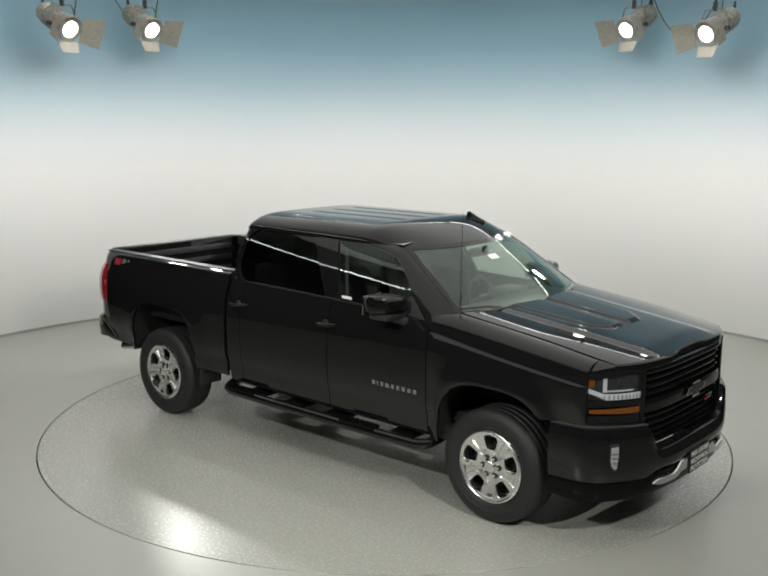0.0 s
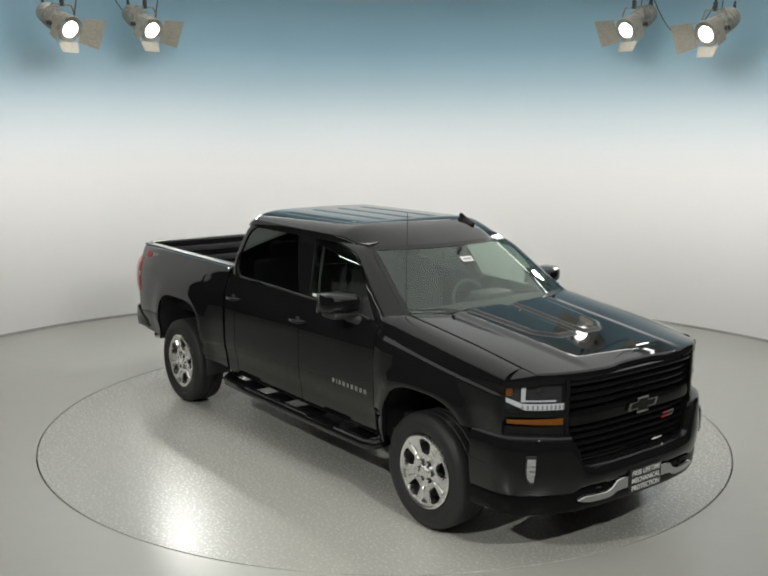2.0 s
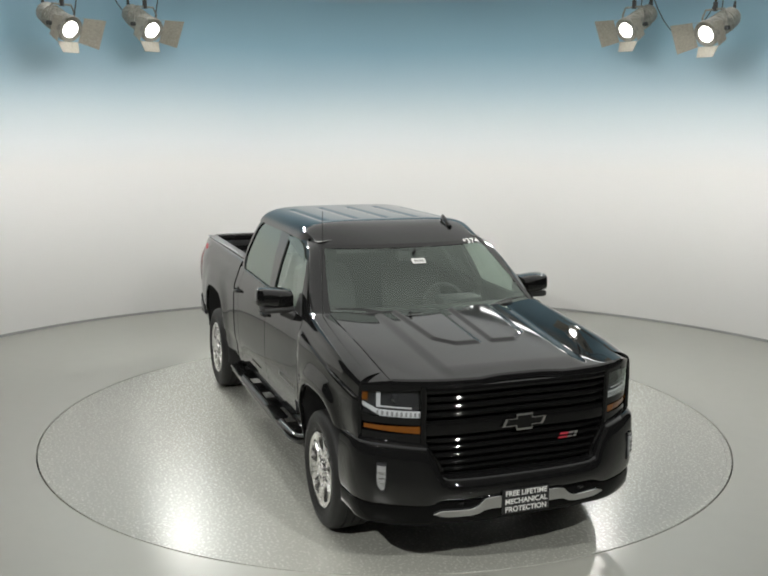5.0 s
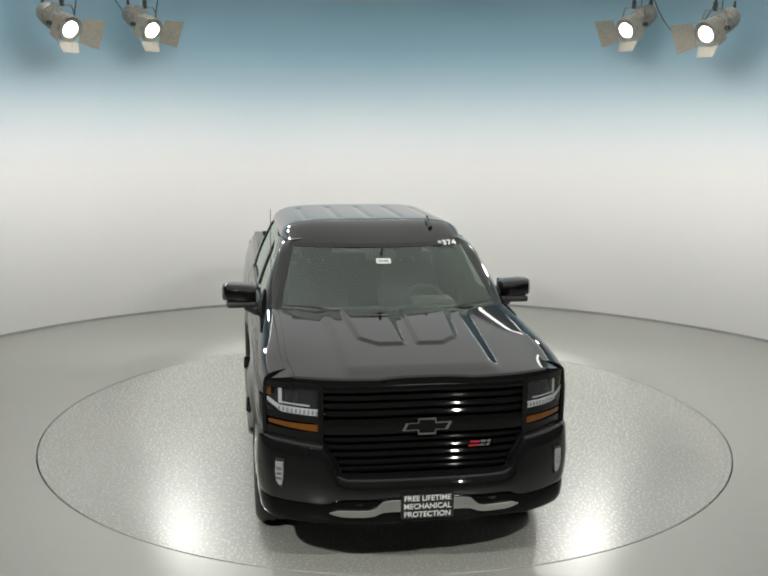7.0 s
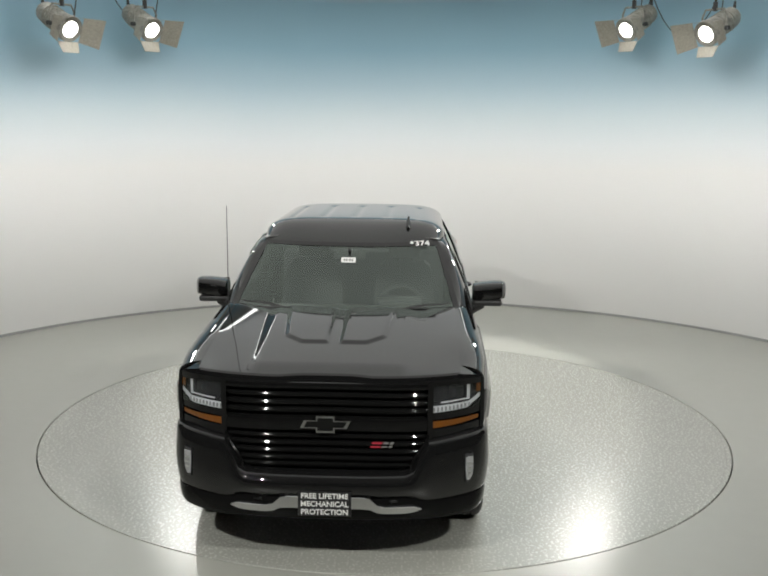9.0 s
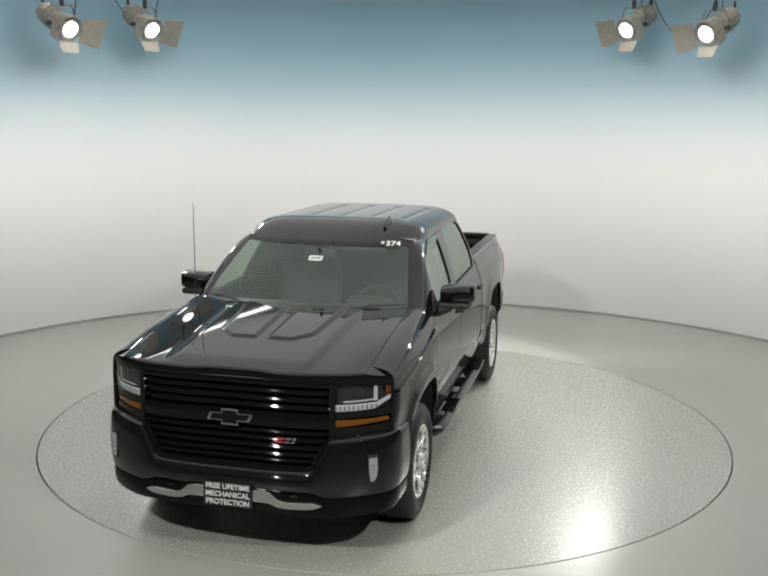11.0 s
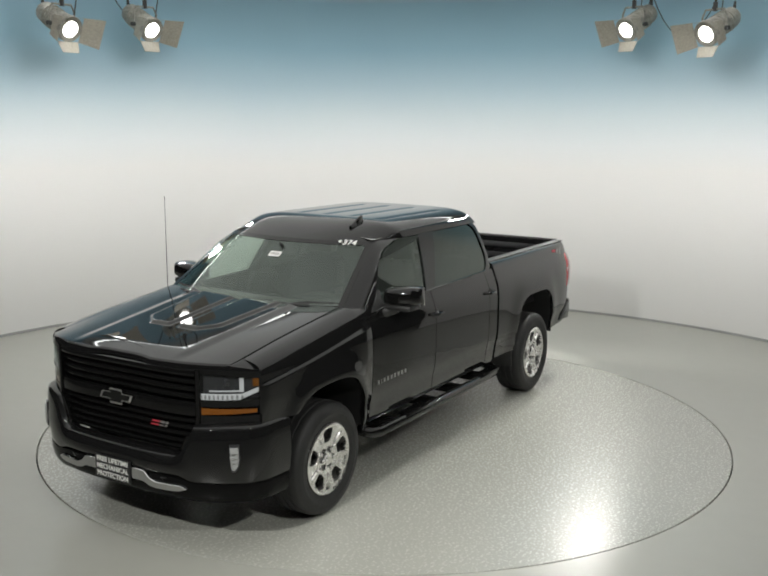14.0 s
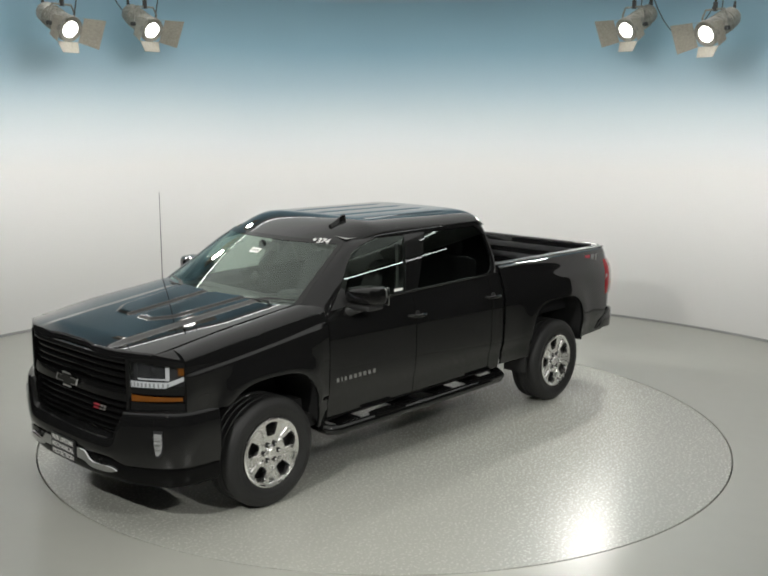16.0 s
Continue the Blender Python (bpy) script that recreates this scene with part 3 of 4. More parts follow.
def step_bar(T, s):
    bar = new("step_bar")
    bar.parent = T
    pts = [(-0.965, s * 0.80, 0.455), (-0.955, s * 0.90, 0.435), (-0.93, s * 0.955, 0.42), (-0.86, s * 0.985, 0.412), (-0.4, s * 0.99, 0.41), (0.2, s * 0.99, 0.41), (0.8, s * 0.99, 0.41), (1.17, s * 0.985, 0.412), (1.245, s * 0.955, 0.42), (1.275, s * 0.90, 0.435), (1.285, s * 0.80, 0.455)]
    part("tube", tube(pts, 0.040, sides=14), GLOSSBLACK, bar)
    part("inner_rail", tube([(-0.93, s * 0.62, 0.46), (1.25, s * 0.62, 0.46)], 0.025, sides=8), MATTE, bar)
    for x in (-0.62, -0.16, 0.30, 0.98):
        part("bracket", box(x - 0.10, x + 0.10, min(s * 0.62, s * 0.985), max(s * 0.62, s * 0.985), 0.400, 0.440, 0.012), SATINBLACK, bar)
    for x in (-0.72, 0.62):
        pad = part("step_pad", box(x - 0.17, x + 0.17, min(s * 0.93, s * 1.035), max(s * 0.93, s * 1.035), 0.435, 0.458, 0.008), SATINBLACK, bar)
        for k in range(7):
            xx = x - 0.14 + 0.047 * k
            part("tread_rib", box(xx - 0.006, xx + 0.006, min(s * 0.94, s * 1.025), max(s * 0.94, s * 1.025), 0.457, 0.463), SATINBLACK, pad, smooth=False)


def mirror(T, s):
    m = new("door_mirror")
    m.parent = T
    rows = []
    for k, (y, x0, x1, z0, z1) in enumerate(((0.945, 0.91, 1.03, 1.365, 1.465), (0.955, 0.865, 1.060, 1.362, 1.482), (1.00, 0.835, 1.080, 1.360, 1.492), (1.10, 0.825, 1.070, 1.364, 1.500), (1.17, 0.830, 1.040, 1.370, 1.500), (1.195, 0.870, 0.990, 1.372, 1.490), (1.202, 0.90, 0.955, 1.390, 1.470))):
        row = []
        for j in range(24):
            a = 2 * math.pi * j / 24
            ca, sa = math.cos(a), math.sin(a)
            q = (abs(ca) ** 3.5 + abs(sa) ** 3.5) ** (-1 / 3.5)
            row.append(((x0 + x1) / 2 + (x1 - x0) / 2 * ca * q, s * y, (z0 + z1) / 2 + (z1 - z0) / 2 * sa * q))
        rows.append(row)
    bm = grid(rows, closed=True)
    bm.faces.new([v for v in bm.verts][-24:])
    bm.faces.new([v for v in bm.verts][:24])
    part("cap", bm, GLOSSBLACK, m)
    part("lower_shell", box(0.875, 1.045, min(s * 0.94, s * 1.17), max(s * 0.94, s * 1.17), 1.322, 1.370, 0.018), MATTE, m)
    part("arm", tube([(1.02, s * 0.90, 1.285), (1.0, s * 0.95, 1.31), (0.97, s * 1.02, 1.33)], [0.055, 0.048, 0.038], sides=12), MATTE, m)
    part("mirror_glass", box(0.818, 0.824, min(s * 0.97, s * 1.17), max(s * 0.97, s * 1.17), 1.345, 1.48, 0.002), CHROME, m)


def lamp_strip(y0, y1, z0, z1, out, s, n=10, zin=None):
    """A strip on the nose between two half-widths; out: how far proud."""
    rows = []
    for y in span(y0, y1, n):
        f = (y - y0) / (y1 - y0)
        a, b = (z0(f) if callable(z0) else z0), (z1(f) if callable(z1) else z1)
        rows.append([(front_x(y) - 0.02, s * y, a), (front_x(y) + out, s * (y + 0.3 * out), a), (front_x(y) + out, s * (y + 0.3 * out), b), (front_x(y) - 0.02, s * y, b)])
    bm = grid(rows)
    return bm


def headlight(T, s):
    h = new("headlight")
    h.parent = T
    # body-coloured surround from the hood down to the bumper
    def nose(y, z):
        return front_x(y) - 0.012 - 0.05 * max(0, (1.0 - z)) ** 2
    rows = []
    for y in span(0.615, 0.945, 14):
        rows.append([(nose(y, z) - 0.03, s * y, z) for z in (0.83, 0.88, 0.94, 1.0, 1.08, 1.15, 1.185)])
    part("surround", panel(rows, (-0.03, 0, 0)), PAINT, T)
    part("bezel", lamp_strip(0.625, 0.935, 0.995, lambda f: 1.168 - 0.012 * f, -0.030, s), LAMPBLACK, h)
    part("upper_trim", lamp_strip(0.618, 0.940, lambda f: 1.168 - 0.012 * f, lambda f: 1.192 - 0.02 * f, -0.006, s), PAINT, h)
    part("lower_trim", lamp_strip(0.618, 0.940, 0.955, lambda f: 0.998 + 0.02 * max(0, f - 0.7) / 0.3, -0.008, s), PAINT, h)
    part("base_trim", lamp_strip(0.618, 0.940, 0.832, 0.898, -0.008, s), PAINT, h)
    part("marker_lens", lamp_strip(0.628, 0.925, lambda f: 0.902 + 0.012 * f, lambda f: 0.946 - 0.008 * f, -0.012, s), AMBER, h, "long amber marker lens")
    part("turn_lens", lamp_strip(0.908, 0.944, 1.086, 1.150, -0.010, s), AMBER, h, "amber corner lens")
    # light guide: low bar with facets, and its upright arm
    part("light_guide", lamp_strip(0.632, 0.932, lambda f: 1.000 + 0.050 * max(0, f - 0.72) / 0.28, lambda f: 1.040 + 0.038 * max(0, f - 0.76) / 0.24, -0.010, s, 26), DRL, h, "white running light bar")
    for y in span(0.645, 0.86, 10):
        x = front_x(y) - 0.008
        part("facet", box(x - 0.006, x + 0.002, min(s * (y - 0.007), s * (y + 0.007)), max(s * (y - 0.007), s * (y + 0.007)), 1.006, 1.032, 0.002, seg=1), CLEAR, h)
    part("light_arm", lamp_strip(0.848, 0.868, 1.05, 1.155, -0.014, s, 4), DRL, h)
    part("light_ledge", lamp_strip(0.69, 0.86, 1.052, 1.062, -0.016, s, 8), DRL, h)
    part("projector", lathe([(0.0005, 0), (0.028, -0.002), (0.036, -0.012), (0.040, -0.02)], "y", sides=24), CLEAR, h, loc=(front_x(0.75) - 0.035, s * 0.75, 1.105), rot=(0, 0, -90)).data.materials[0] = LAMPBLACK
    part("cover", lamp_strip(0.622, 0.940, 0.994, lambda f: 1.168 - 0.012 * f, -0.004, s), LAMPGLASS, h).visible_shadow = False


def fog(T, s):
    f = new("fog_lamp")
    f.parent = T
    q = [(-0.022, 0.066), (0.024, 0.066), (0.027, 0.0), (0.022, -0.04), (0.004, -0.066), (-0.014, -0.064), (-0.022, 0.0)]
    P = Vector((2.682, s * 0.862, 0.643))
    out = Vector((0.84, s * 0.54, 0))
    al = Vector((-0.54, s * 0.84, 0))
    for name, k, dep, material in (("housing", 1.4, 0.012, LAMPBLACK), ("lens", 1.12, 0.020, CLEAR)):
        bm = prism([(a * k, b * k) for a, b in q], lambda a, b, cc: P + al * a + Vector((0, 0, b)) + out * (cc - 0.008), dep, bevel=0.003)
        part(name, bm, material, f)
    for z in (-0.03, 0.0, 0.03):
        bm = prism([(-0.016, z - 0.005), (0.018, z - 0.003), (0.018, z + 0.004), (-0.016, z + 0.005)], lambda a, b, cc: P + al * a + Vector((0, 0, b)) + out * (cc + 0.011), 0.004)
        part("baffle", bm, ALLOY_DARK, f)
    return f


def grille(T):
    g = new("grille")
    g.parent = T

    def edge(z):
        return 0.515 + 0.105 * ease((z - 0.67) / 0.20)
    bm = bmesh.new()
    grid([[(front_x(y * 0.63) - 0.10, y * edge(z), z) for y in span(-1, 1, 17)] for z in span(0.62, 1.20, 8)], bm)
    part("backing", bm, DARK, g)

    def bar(z, hgt, out, material, name, depth=0.06, drop=0.012):
        w = edge(z) - 0.004
        rows = []
        for y in span(-w, w, 25):
            x = front_x(y) + out + 0.02 * (1 - (y / 0.62) ** 2)
            zz = z - drop * (abs(y) / 0.6) ** 2
            rows.append([(x - depth, y, zz - hgt / 2), (x - 0.006, y, zz - hgt / 2), (x, y, zz - hgt / 2 + 0.006), (x + 0.002, y, zz), (x - 0.004, y, zz + hgt / 2 - 0.004), (x - 0.014, y, zz + hgt / 2), (x - depth, y, zz + hgt / 2)])
        part(name, grid(rows, closed=False), material, g)
    bar(1.176, 0.044, -0.008, GLOSSBLACK, "top_bar")
    for z in (1.118, 1.068, 1.020):
        bar(z, 0.030, -0.026, SATINBLACK, "slat")
    bar(0.940, 0.085, -0.010, GLOSSBLACK, "centre_bar")
    for z in (0.862, 0.815, 0.768, 0.722, 0.682):
        bar(z, 0.028, -0.026, SATINBLACK, "slat")
    # side posts of the opening
    for s in (1, -1):
        rows = []
        for z in span(0.64, 1.19, 14):
            e = edge(z)
            rows.append([(front_x(e) - 0.08, s * (e - 0.015), z), (front_x(e) - 0.002, s * (e - 0.012), z), (front_x(e) + 0.004, s * e, z), (front_x(e) - 0.004, s * (e + 0.020), z), (front_x(e) - 0.08, s * (e + 0.025), z)])
        part("side_post", grid(rows), GLOSSBLACK, g)
    # emblem: a plain outlined cross, and the trim badge as bars
    X = 2.822
    outline = [(-0.150, -0.024), (-0.055, -0.024), (-0.055, -0.052), (0.055, -0.052), (0.055, -0.024), (0.128, -0.024), (0.150, 0.024), (0.055, 0.024), (0.055, 0.052), (-0.055, 0.052), (-0.055, 0.024), (-0.128, 0.024)]
    e = new("emblem")
    e.parent = g
    part("border", prism(outline, lambda a, b, c: (X + c, a, 0.945 + b), 0.008, bevel=0.002), CHROME, e, smooth=False)
    part("fill", prism([(a * 0.86, b * 0.74) for a, b in outline], lambda a, b, c: (X + 0.007 + c, a, 0.945 + b), 0.004), GLOSSBLACK, e, smooth=False)
    text_bars(g, "badge_bar", (2.785, 0.265, 0.793), Vector((-0.06, 1, 0)), Vector((0, 0, 1)), Vector((1, 0.06, 0)), [0.06], 0.034, 0, REDPRINT, 0.014)
    text_bars(g, "badge_bar", (2.780, 0.332, 0.793), Vector((-0.08, 1, 0)), Vector((0, 0, 1)), Vector((1, 0.08, 0)), [0.032, 0.020], 0.034, 0.010, SILVERPRINT, 0.014)


def front_bumper(T):
    b = new("front_bumper")
    b.parent = T
    line = bumper_line()

    def top(y):
        return 0.640 + 0.200 * ease((abs(y) - 0.51) / 0.12) + 0.012 * ease((abs(y) - 0.6) / 0.3)

    full = [(x, -y) for x, y in reversed(line)] + line[1:]

    def prof(i, x, y):
        t = top(y)
        f = ease((abs(y) - 0.10) / 0.12) * (1 - ease((abs(y) - 0.50) / 0.10))
        low = 0.468 + 0.032 * (1 - ease((abs(y) - 0.50) / 0.12))
        h = t - low
        return [(-0.10, t + 0.004), (-0.055, t), (-0.026, t - 0.006), (-0.010, t - 0.018), (-0.002, t - 0.036), (0.004, low + h * 0.70), (0.010, low + h * 0.5), (0.008, low + h * 0.3), (0.0, low + h * 0.10), (-0.010, low + 0.004), (-0.05, low)]
    part("bumper_cover", strip(full, prof, 1), PAINT, b)

    def lower(i, x, y):
        k = ease((abs(y) - 0.45) / 0.25)
        t = 0.474 + 0.03 * (1 - k)
        b = 0.352 - 0.014 * k
        return [(-0.060, t), (-0.026, t - 0.006), (-0.012, t - 0.016), (-0.008, t - 0.04), (-0.014, b + 0.03), (-0.030, b), (-0.10, b - 0.010)]
    part("air_dam", strip(full, lower, 1), SATINBLACK, b)
    # satin skid plate, two wings that step down outwards
    for s in (1, -1):
        half = [(x, y) for x, y in line if y <= 0.62]
        def wing(i, x, y):
            k = ease((y - 0.25) / 0.09)
            zt = 0.512 - 0.062 * k
            zb = 0.430 - 0.030 * k + 0.028 * ease((y - 0.50) / 0.12)
            if y > 0.56:
                zt = zb + 0.012
            return [(-0.05, zt + 0.004), (0.002, zt), (0.010, zt - 0.006), (0.010, zb + 0.006), (0.0, zb), (-0.05, zb)]
        part("skid_plate", strip(half, wing, s), SATIN, b, "satin silver skid plate wing")
        xx = 2.865 - 0.21 * (0.40 / 0.85) ** 3
        part("tow_hook", tube([(xx - 0.08, s * 0.36, 0.47), (xx - 0.02, s * 0.36, 0.475), (xx - 0.005, s * 0.40, 0.475), (xx - 0.02, s * 0.44, 0.475), (xx - 0.09, s * 0.44, 0.47)], 0.012, sides=8), GLOSSBLACK, b)
    # dealer plate with its slogan
    p = new("plate")
    p.parent = b
    part("panel", box(2.872, 2.884, -0.160, 0.160, 0.390, 0.545, 0.004), PLATE, p, "black plate with a white slogan")
    for z, t in ((0.517, "FREE LIFETIME"), (0.467, "MECHANICAL"), (0.417, "PROTECTION")):
        word("slogan", t, 0.046, WHITE, p, pose(2.8845, 0, z, 90, 0, 90))


def cab(T):
    # windshield
    zs = span(1.372, 1.785, 14)
    g = part("windshield", grid([[ws(f, z) for f in span(-1, 1, 31)] for z in zs]), GLASS, T, "green-tinted windshield")
    g.visible_shadow = False
    rows = [[ws(f, z) + Vector((0.002, 0, 0.002)) for f in span(-1, 1, 31)] for z in (1.762, 1.787)]
    part("shade_band", grid(rows), GLOSSBLACK, g)
    for s in (1, -1):
        rows = [[ws(s * f, z) + Vector((0.002, 0, 0.002)) for f in (0.95, 1.0)] for z in zs]
        part("frit_edge", grid(rows), GLOSSBLACK, g)
    # stickers on the glass
    def on_glass(a, b):
        z = 1.675 + b
        f = a / WS_Y(z)
        return ws(f, z)
    bm = grid([[on_glass(a, b) + Vector((0.004, 0, 0.004)) for a in span(-0.055, 0.055, 4)] for b in (-0.016, 0.016)])
    st = part("sticker", bm, WHITE, g, "white paper sticker")
    for a in (-0.03, -0.012, 0.012, 0.03):
        part("print_bar", grid([[on_glass(a + u, b) + Vector((0.005, 0, 0.005)) for u in (-0.007, 0.007)] for b in (-0.007, 0.007)]), ALLOY_DARK, st)
    q = ws(0.80, 1.765)
    word("stock_number", "374", 0.078, WHITE, g, Matrix.Translation(q + Vector((0.012, 0, 0.018))) @ pose(0, 0, 0, 0, 0, 90 + 11) @ pose(0, 0, 0, 33, 0, 0))
    word("stock_mark", "*", 0.07, WHITE, g, Matrix.Translation(ws(0.69, 1.765) + Vector((0.012, 0, 0.018))) @ pose(0, 0, 0, 0, 0, 90 + 11) @ pose(0, 0, 0, 33, 0, 0))
    # roof with pressed ribs
    rows = []
    for k in range(61):
        f = k / 60
        row = []
        for j in range(81):
            v = -1 + 2 * j / 80
            sv = math.sin(v * math.pi / 2) * 0.35 + v * 0.65
            y = 0.733 * sv
            xf, xr = 0.965 - 0.165 * abs(sv) ** 2.4, -0.915
            ff = 0.5 - 0.5 * math.cos(math.pi * f)
            ff = 0.5 * ff + 0.5 * f
            x = xf + (xr - xf) * ff
            h = (1 - abs(sv) ** 7) ** 0.5 * (0.146 - 0.010 * sv * sv)
            u = min(1, max(0, (x - 0.50) / (xf - 0.50)))
            h *= 1 - u ** 1.55
            h *= (1 - min(1, max(0, (-0.78 - x) / 0.135)) ** 3) ** 0.5
            rib = 0
            if -0.62 < x < 0.50 and abs(y) < 0.62:
                for c in (-0.52, -0.26, 0, 0.26, 0.52):
                    rib += math.exp(-((y - c) / 0.022) ** 2)
                rib *= ease((0.50 - x) / 0.1) * ease((x + 0.62) / 0.1)
            row.append((x, y * (1 - 0.07 * ease((x - 0.40) / 0.42)), 1.787 + h - 0.008 * rib - 0.006 * ease((0.55 - x) / 1.45) * min(1, h / 0.1)))
        rows.append(row)
    part("roof", grid(rows), PAINT, T, "black roof panel with shallow pressed ribs")
    part("headliner", grid([[(x, y, 1.80 + 0.05 * (1 - (y / 0.7) ** 2)) for y in span(-0.69, 0.69, 9)] for x in span(0.80, -0.88, 8)]), HEADLINER, T)
    # roof fin
    fin = bmesh.new()
    rows = []
    for x, h, w in ((0.735, 0.004, 0.012), (0.70, 0.018, 0.024), (0.65, 0.040, 0.028), (0.60, 0.066, 0.026), (0.575, 0.072, 0.020), (0.562, 0.060, 0.016), (0.555, 0.004, 0.014)):
        rows.append([(x, 0.44 - w, 1.870), (x, 0.44 - w * 0.8, 1.885), (x, 0.44 - 0.006, 1.888 + h), (x, 0.44 + 0.006, 1.888 + h), (x, 0.44 + w * 0.8, 1.885), (x, 0.44 + w, 1.870)])
    grid(rows, fin)
    part("roof_antenna", fin, GLOSSBLACK, T)
    # mast on the right front fender
    m = part("mast_antenna", tube([(1.45, -0.852, 1.27), (1.45, -0.852, 1.31), (1.452, -0.852, 1.7), (1.455, -0.852, 2.105)], [0.012, 0.004, 0.0030, 0.0022], sides=6), MATTE, T)
    part("mast_foot", tube([(1.45, -0.852, 1.25), (1.45, -0.852, 1.292), (1.45, -0.852, 1.30)], [0.022, 0.02, 0.012], sides=12), MATTE, m)
    # cowl and wipers
    rows = []
    for y in span(-0.80, 0.80, 21):
        f = abs(y) / 0.80
        p = ws(f * 0.97 if y > 0 else -f * 0.97, 1.386 + 0.026 * ease((abs(y) - 0.40) / 0.14)) + Vector((0.003, 0, 0.003))
        z = hood_z(hood_rear(y), y) - 0.016
        rows.append([(p.x - 0.03, p.y, p.z + 0.004 - 0.02), p, (hood_rear(y) - 0.004, y, min(z, p.z)), (hood_rear(y) + 0.05, y, z - 0.01)])
    part("cowl", grid(rows), MATTE, T)
    for y0, y1 in ((0.60, 0.02), (-0.10, -0.66)):
        pts = [ws(y / 0.83, 1.388 - 0.012 * k / 8) + Vector((0.010, 0, 0.012)) for k, y in enumerate(span(y0, y1, 9))]
        w = part("wiper", tube(pts, 0.006, sides=6), MATTE, T)
        part("wiper_arm", tube([pts[4] + Vector((0.006, 0, 0.006)), pts[6] + Vector((0.014, 0, 0.0)), pts[8] + Vector((0.03, 0, -0.02))], [0.006, 0.008, 0.011], sides=6), MATTE, w)
    for s in (1, -1):
        def S(x, z, d=0.0):
            return Vector((x, s * (SIDE_Y(z) + d), z))
        hem = (0, -s * 0.03, 0)
        # A pillar: from the window's front edge to the windshield's edge
        rows = []
        for z in span(1.27, 1.79, 22):
            zz = max(z, 1.30)
            a, b = S(X_A(zz), z), ws(s, min(z, 1.787))
            if z < 1.33:
                a.x += (1.33 - z) * 1.6
            row = []
            for f in span(0, 1, 7):
                p = a.lerp(b, f)
                bul = math.sin(math.pi * f) * (0.020 + 0.012 * (1.79 - z)) * ease((1.80 - z) / 0.03)
                p += Vector((0.6, s * 0.8, 0.25)).normalized() * bul
                row.append(p)
            rows.append(row)
        part("windshield_pillar", panel(rows, (0, -s * 0.01, -0.01)), PAINT, T)
        zs2 = span(1.345, 1.79, 14)
        part("centre_pillar", panel([[S(x, z, 0.002) for x in span(X_B2(z), X_B1(z), 4)] for z in zs2], hem), PAINT, T)
        part("rear_pillar", panel([[S(X_C(z) + (X_REAR(z) - X_C(z)) * f, z, -0.03 * ease((f - 0.6) / 0.4)) for f in span(0, 1, 7)] for z in span(1.36, 1.79, 14)], hem), PAINT, T)
        # window glass, set back a little
        w = part("front_window", grid([[S(X_B1(z) + (X_A(z) - X_B1(z)) * f, z, -0.012) for f in span(0, 1, 8)] for z in zs2]), GLASS, T)
        w.visible_shadow = False
        part("rear_window", grid([[S(X_C(z) + (X_B2(z) - X_C(z)) * f, z, -0.012) for f in span(0, 1, 8)] for z in span(1.36, 1.79, 14)]), PRIVACY, T, "dark privacy glass rear side window").visible_shadow = False
        # smoked visors over the windows
        for xa, xb in ((X_B1, X_A),):
            rows = []
            for f in span(0.03, 0.97, 14):
                low = 1.775 - 0.105 * f ** 0.8
                rows.append([S(xa(z) + (xb(z) - xa(z)) * f, z, 0.014) for z in span(1.785, low, 4)])
            part("window_visor", panel(rows, (0, -s * 0.006, 0)), VISOR, T)
        part("pillar_trim", grid([[S(X_B1(z) + 0.02 + u, z, -0.06) for u in (0.0, 0.035)] for z in span(1.36, 1.77, 6)]), DASH, T)
        part("window_label", grid([[S(X_B1(z) + 0.03 + u, z, -0.008) for u in (0.0, 0.10)] for z in (1.372, 1.392)]), WHITE, T, "small white label in the window's corner")
        # belt moulding
        part("belt_moulding", tube([(x, s * (SIDE_Y(z) + 0.006), z) for x, z in ((1.16, 1.322), (1.0, 1.338), (0.6, 1.350), (0.2, 1.358), (-0.3, 1.366), (-0.74, 1.372))], 0.009, sides=8), GLOSSBLACK, T)
        part("mirror_sail", prism([(1.02, 1.345), (1.20, 1.325), (1.05, 1.47), (1.02, 1.46)], lambda a, b, c: (a, s * (SIDE_Y(b) + c - 0.006), b), 0.012), MATTE, T)
    # back of the cab
    bm = grid([[(X_REAR(max(1.3, z)) + 0.004, y, z) for y in span(-0.9 if z < 1.4 else -SIDE_Y(z) + 0.03, 0.9 if z < 1.4 else SIDE_Y(z) - 0.03, 9)] for z in (0.6, 1.0, 1.36)])
    part("cab_back", bm, PAINT, T)
    part("back_window", grid([[(X_REAR(z) + 0.004, y * (SIDE_Y(z) - 0.03), z) for y in span(-1, 1, 9)] for z in span(1.36, 1.79, 6)]), PRIVACY, T).visible_shadow = False
    interior(T)


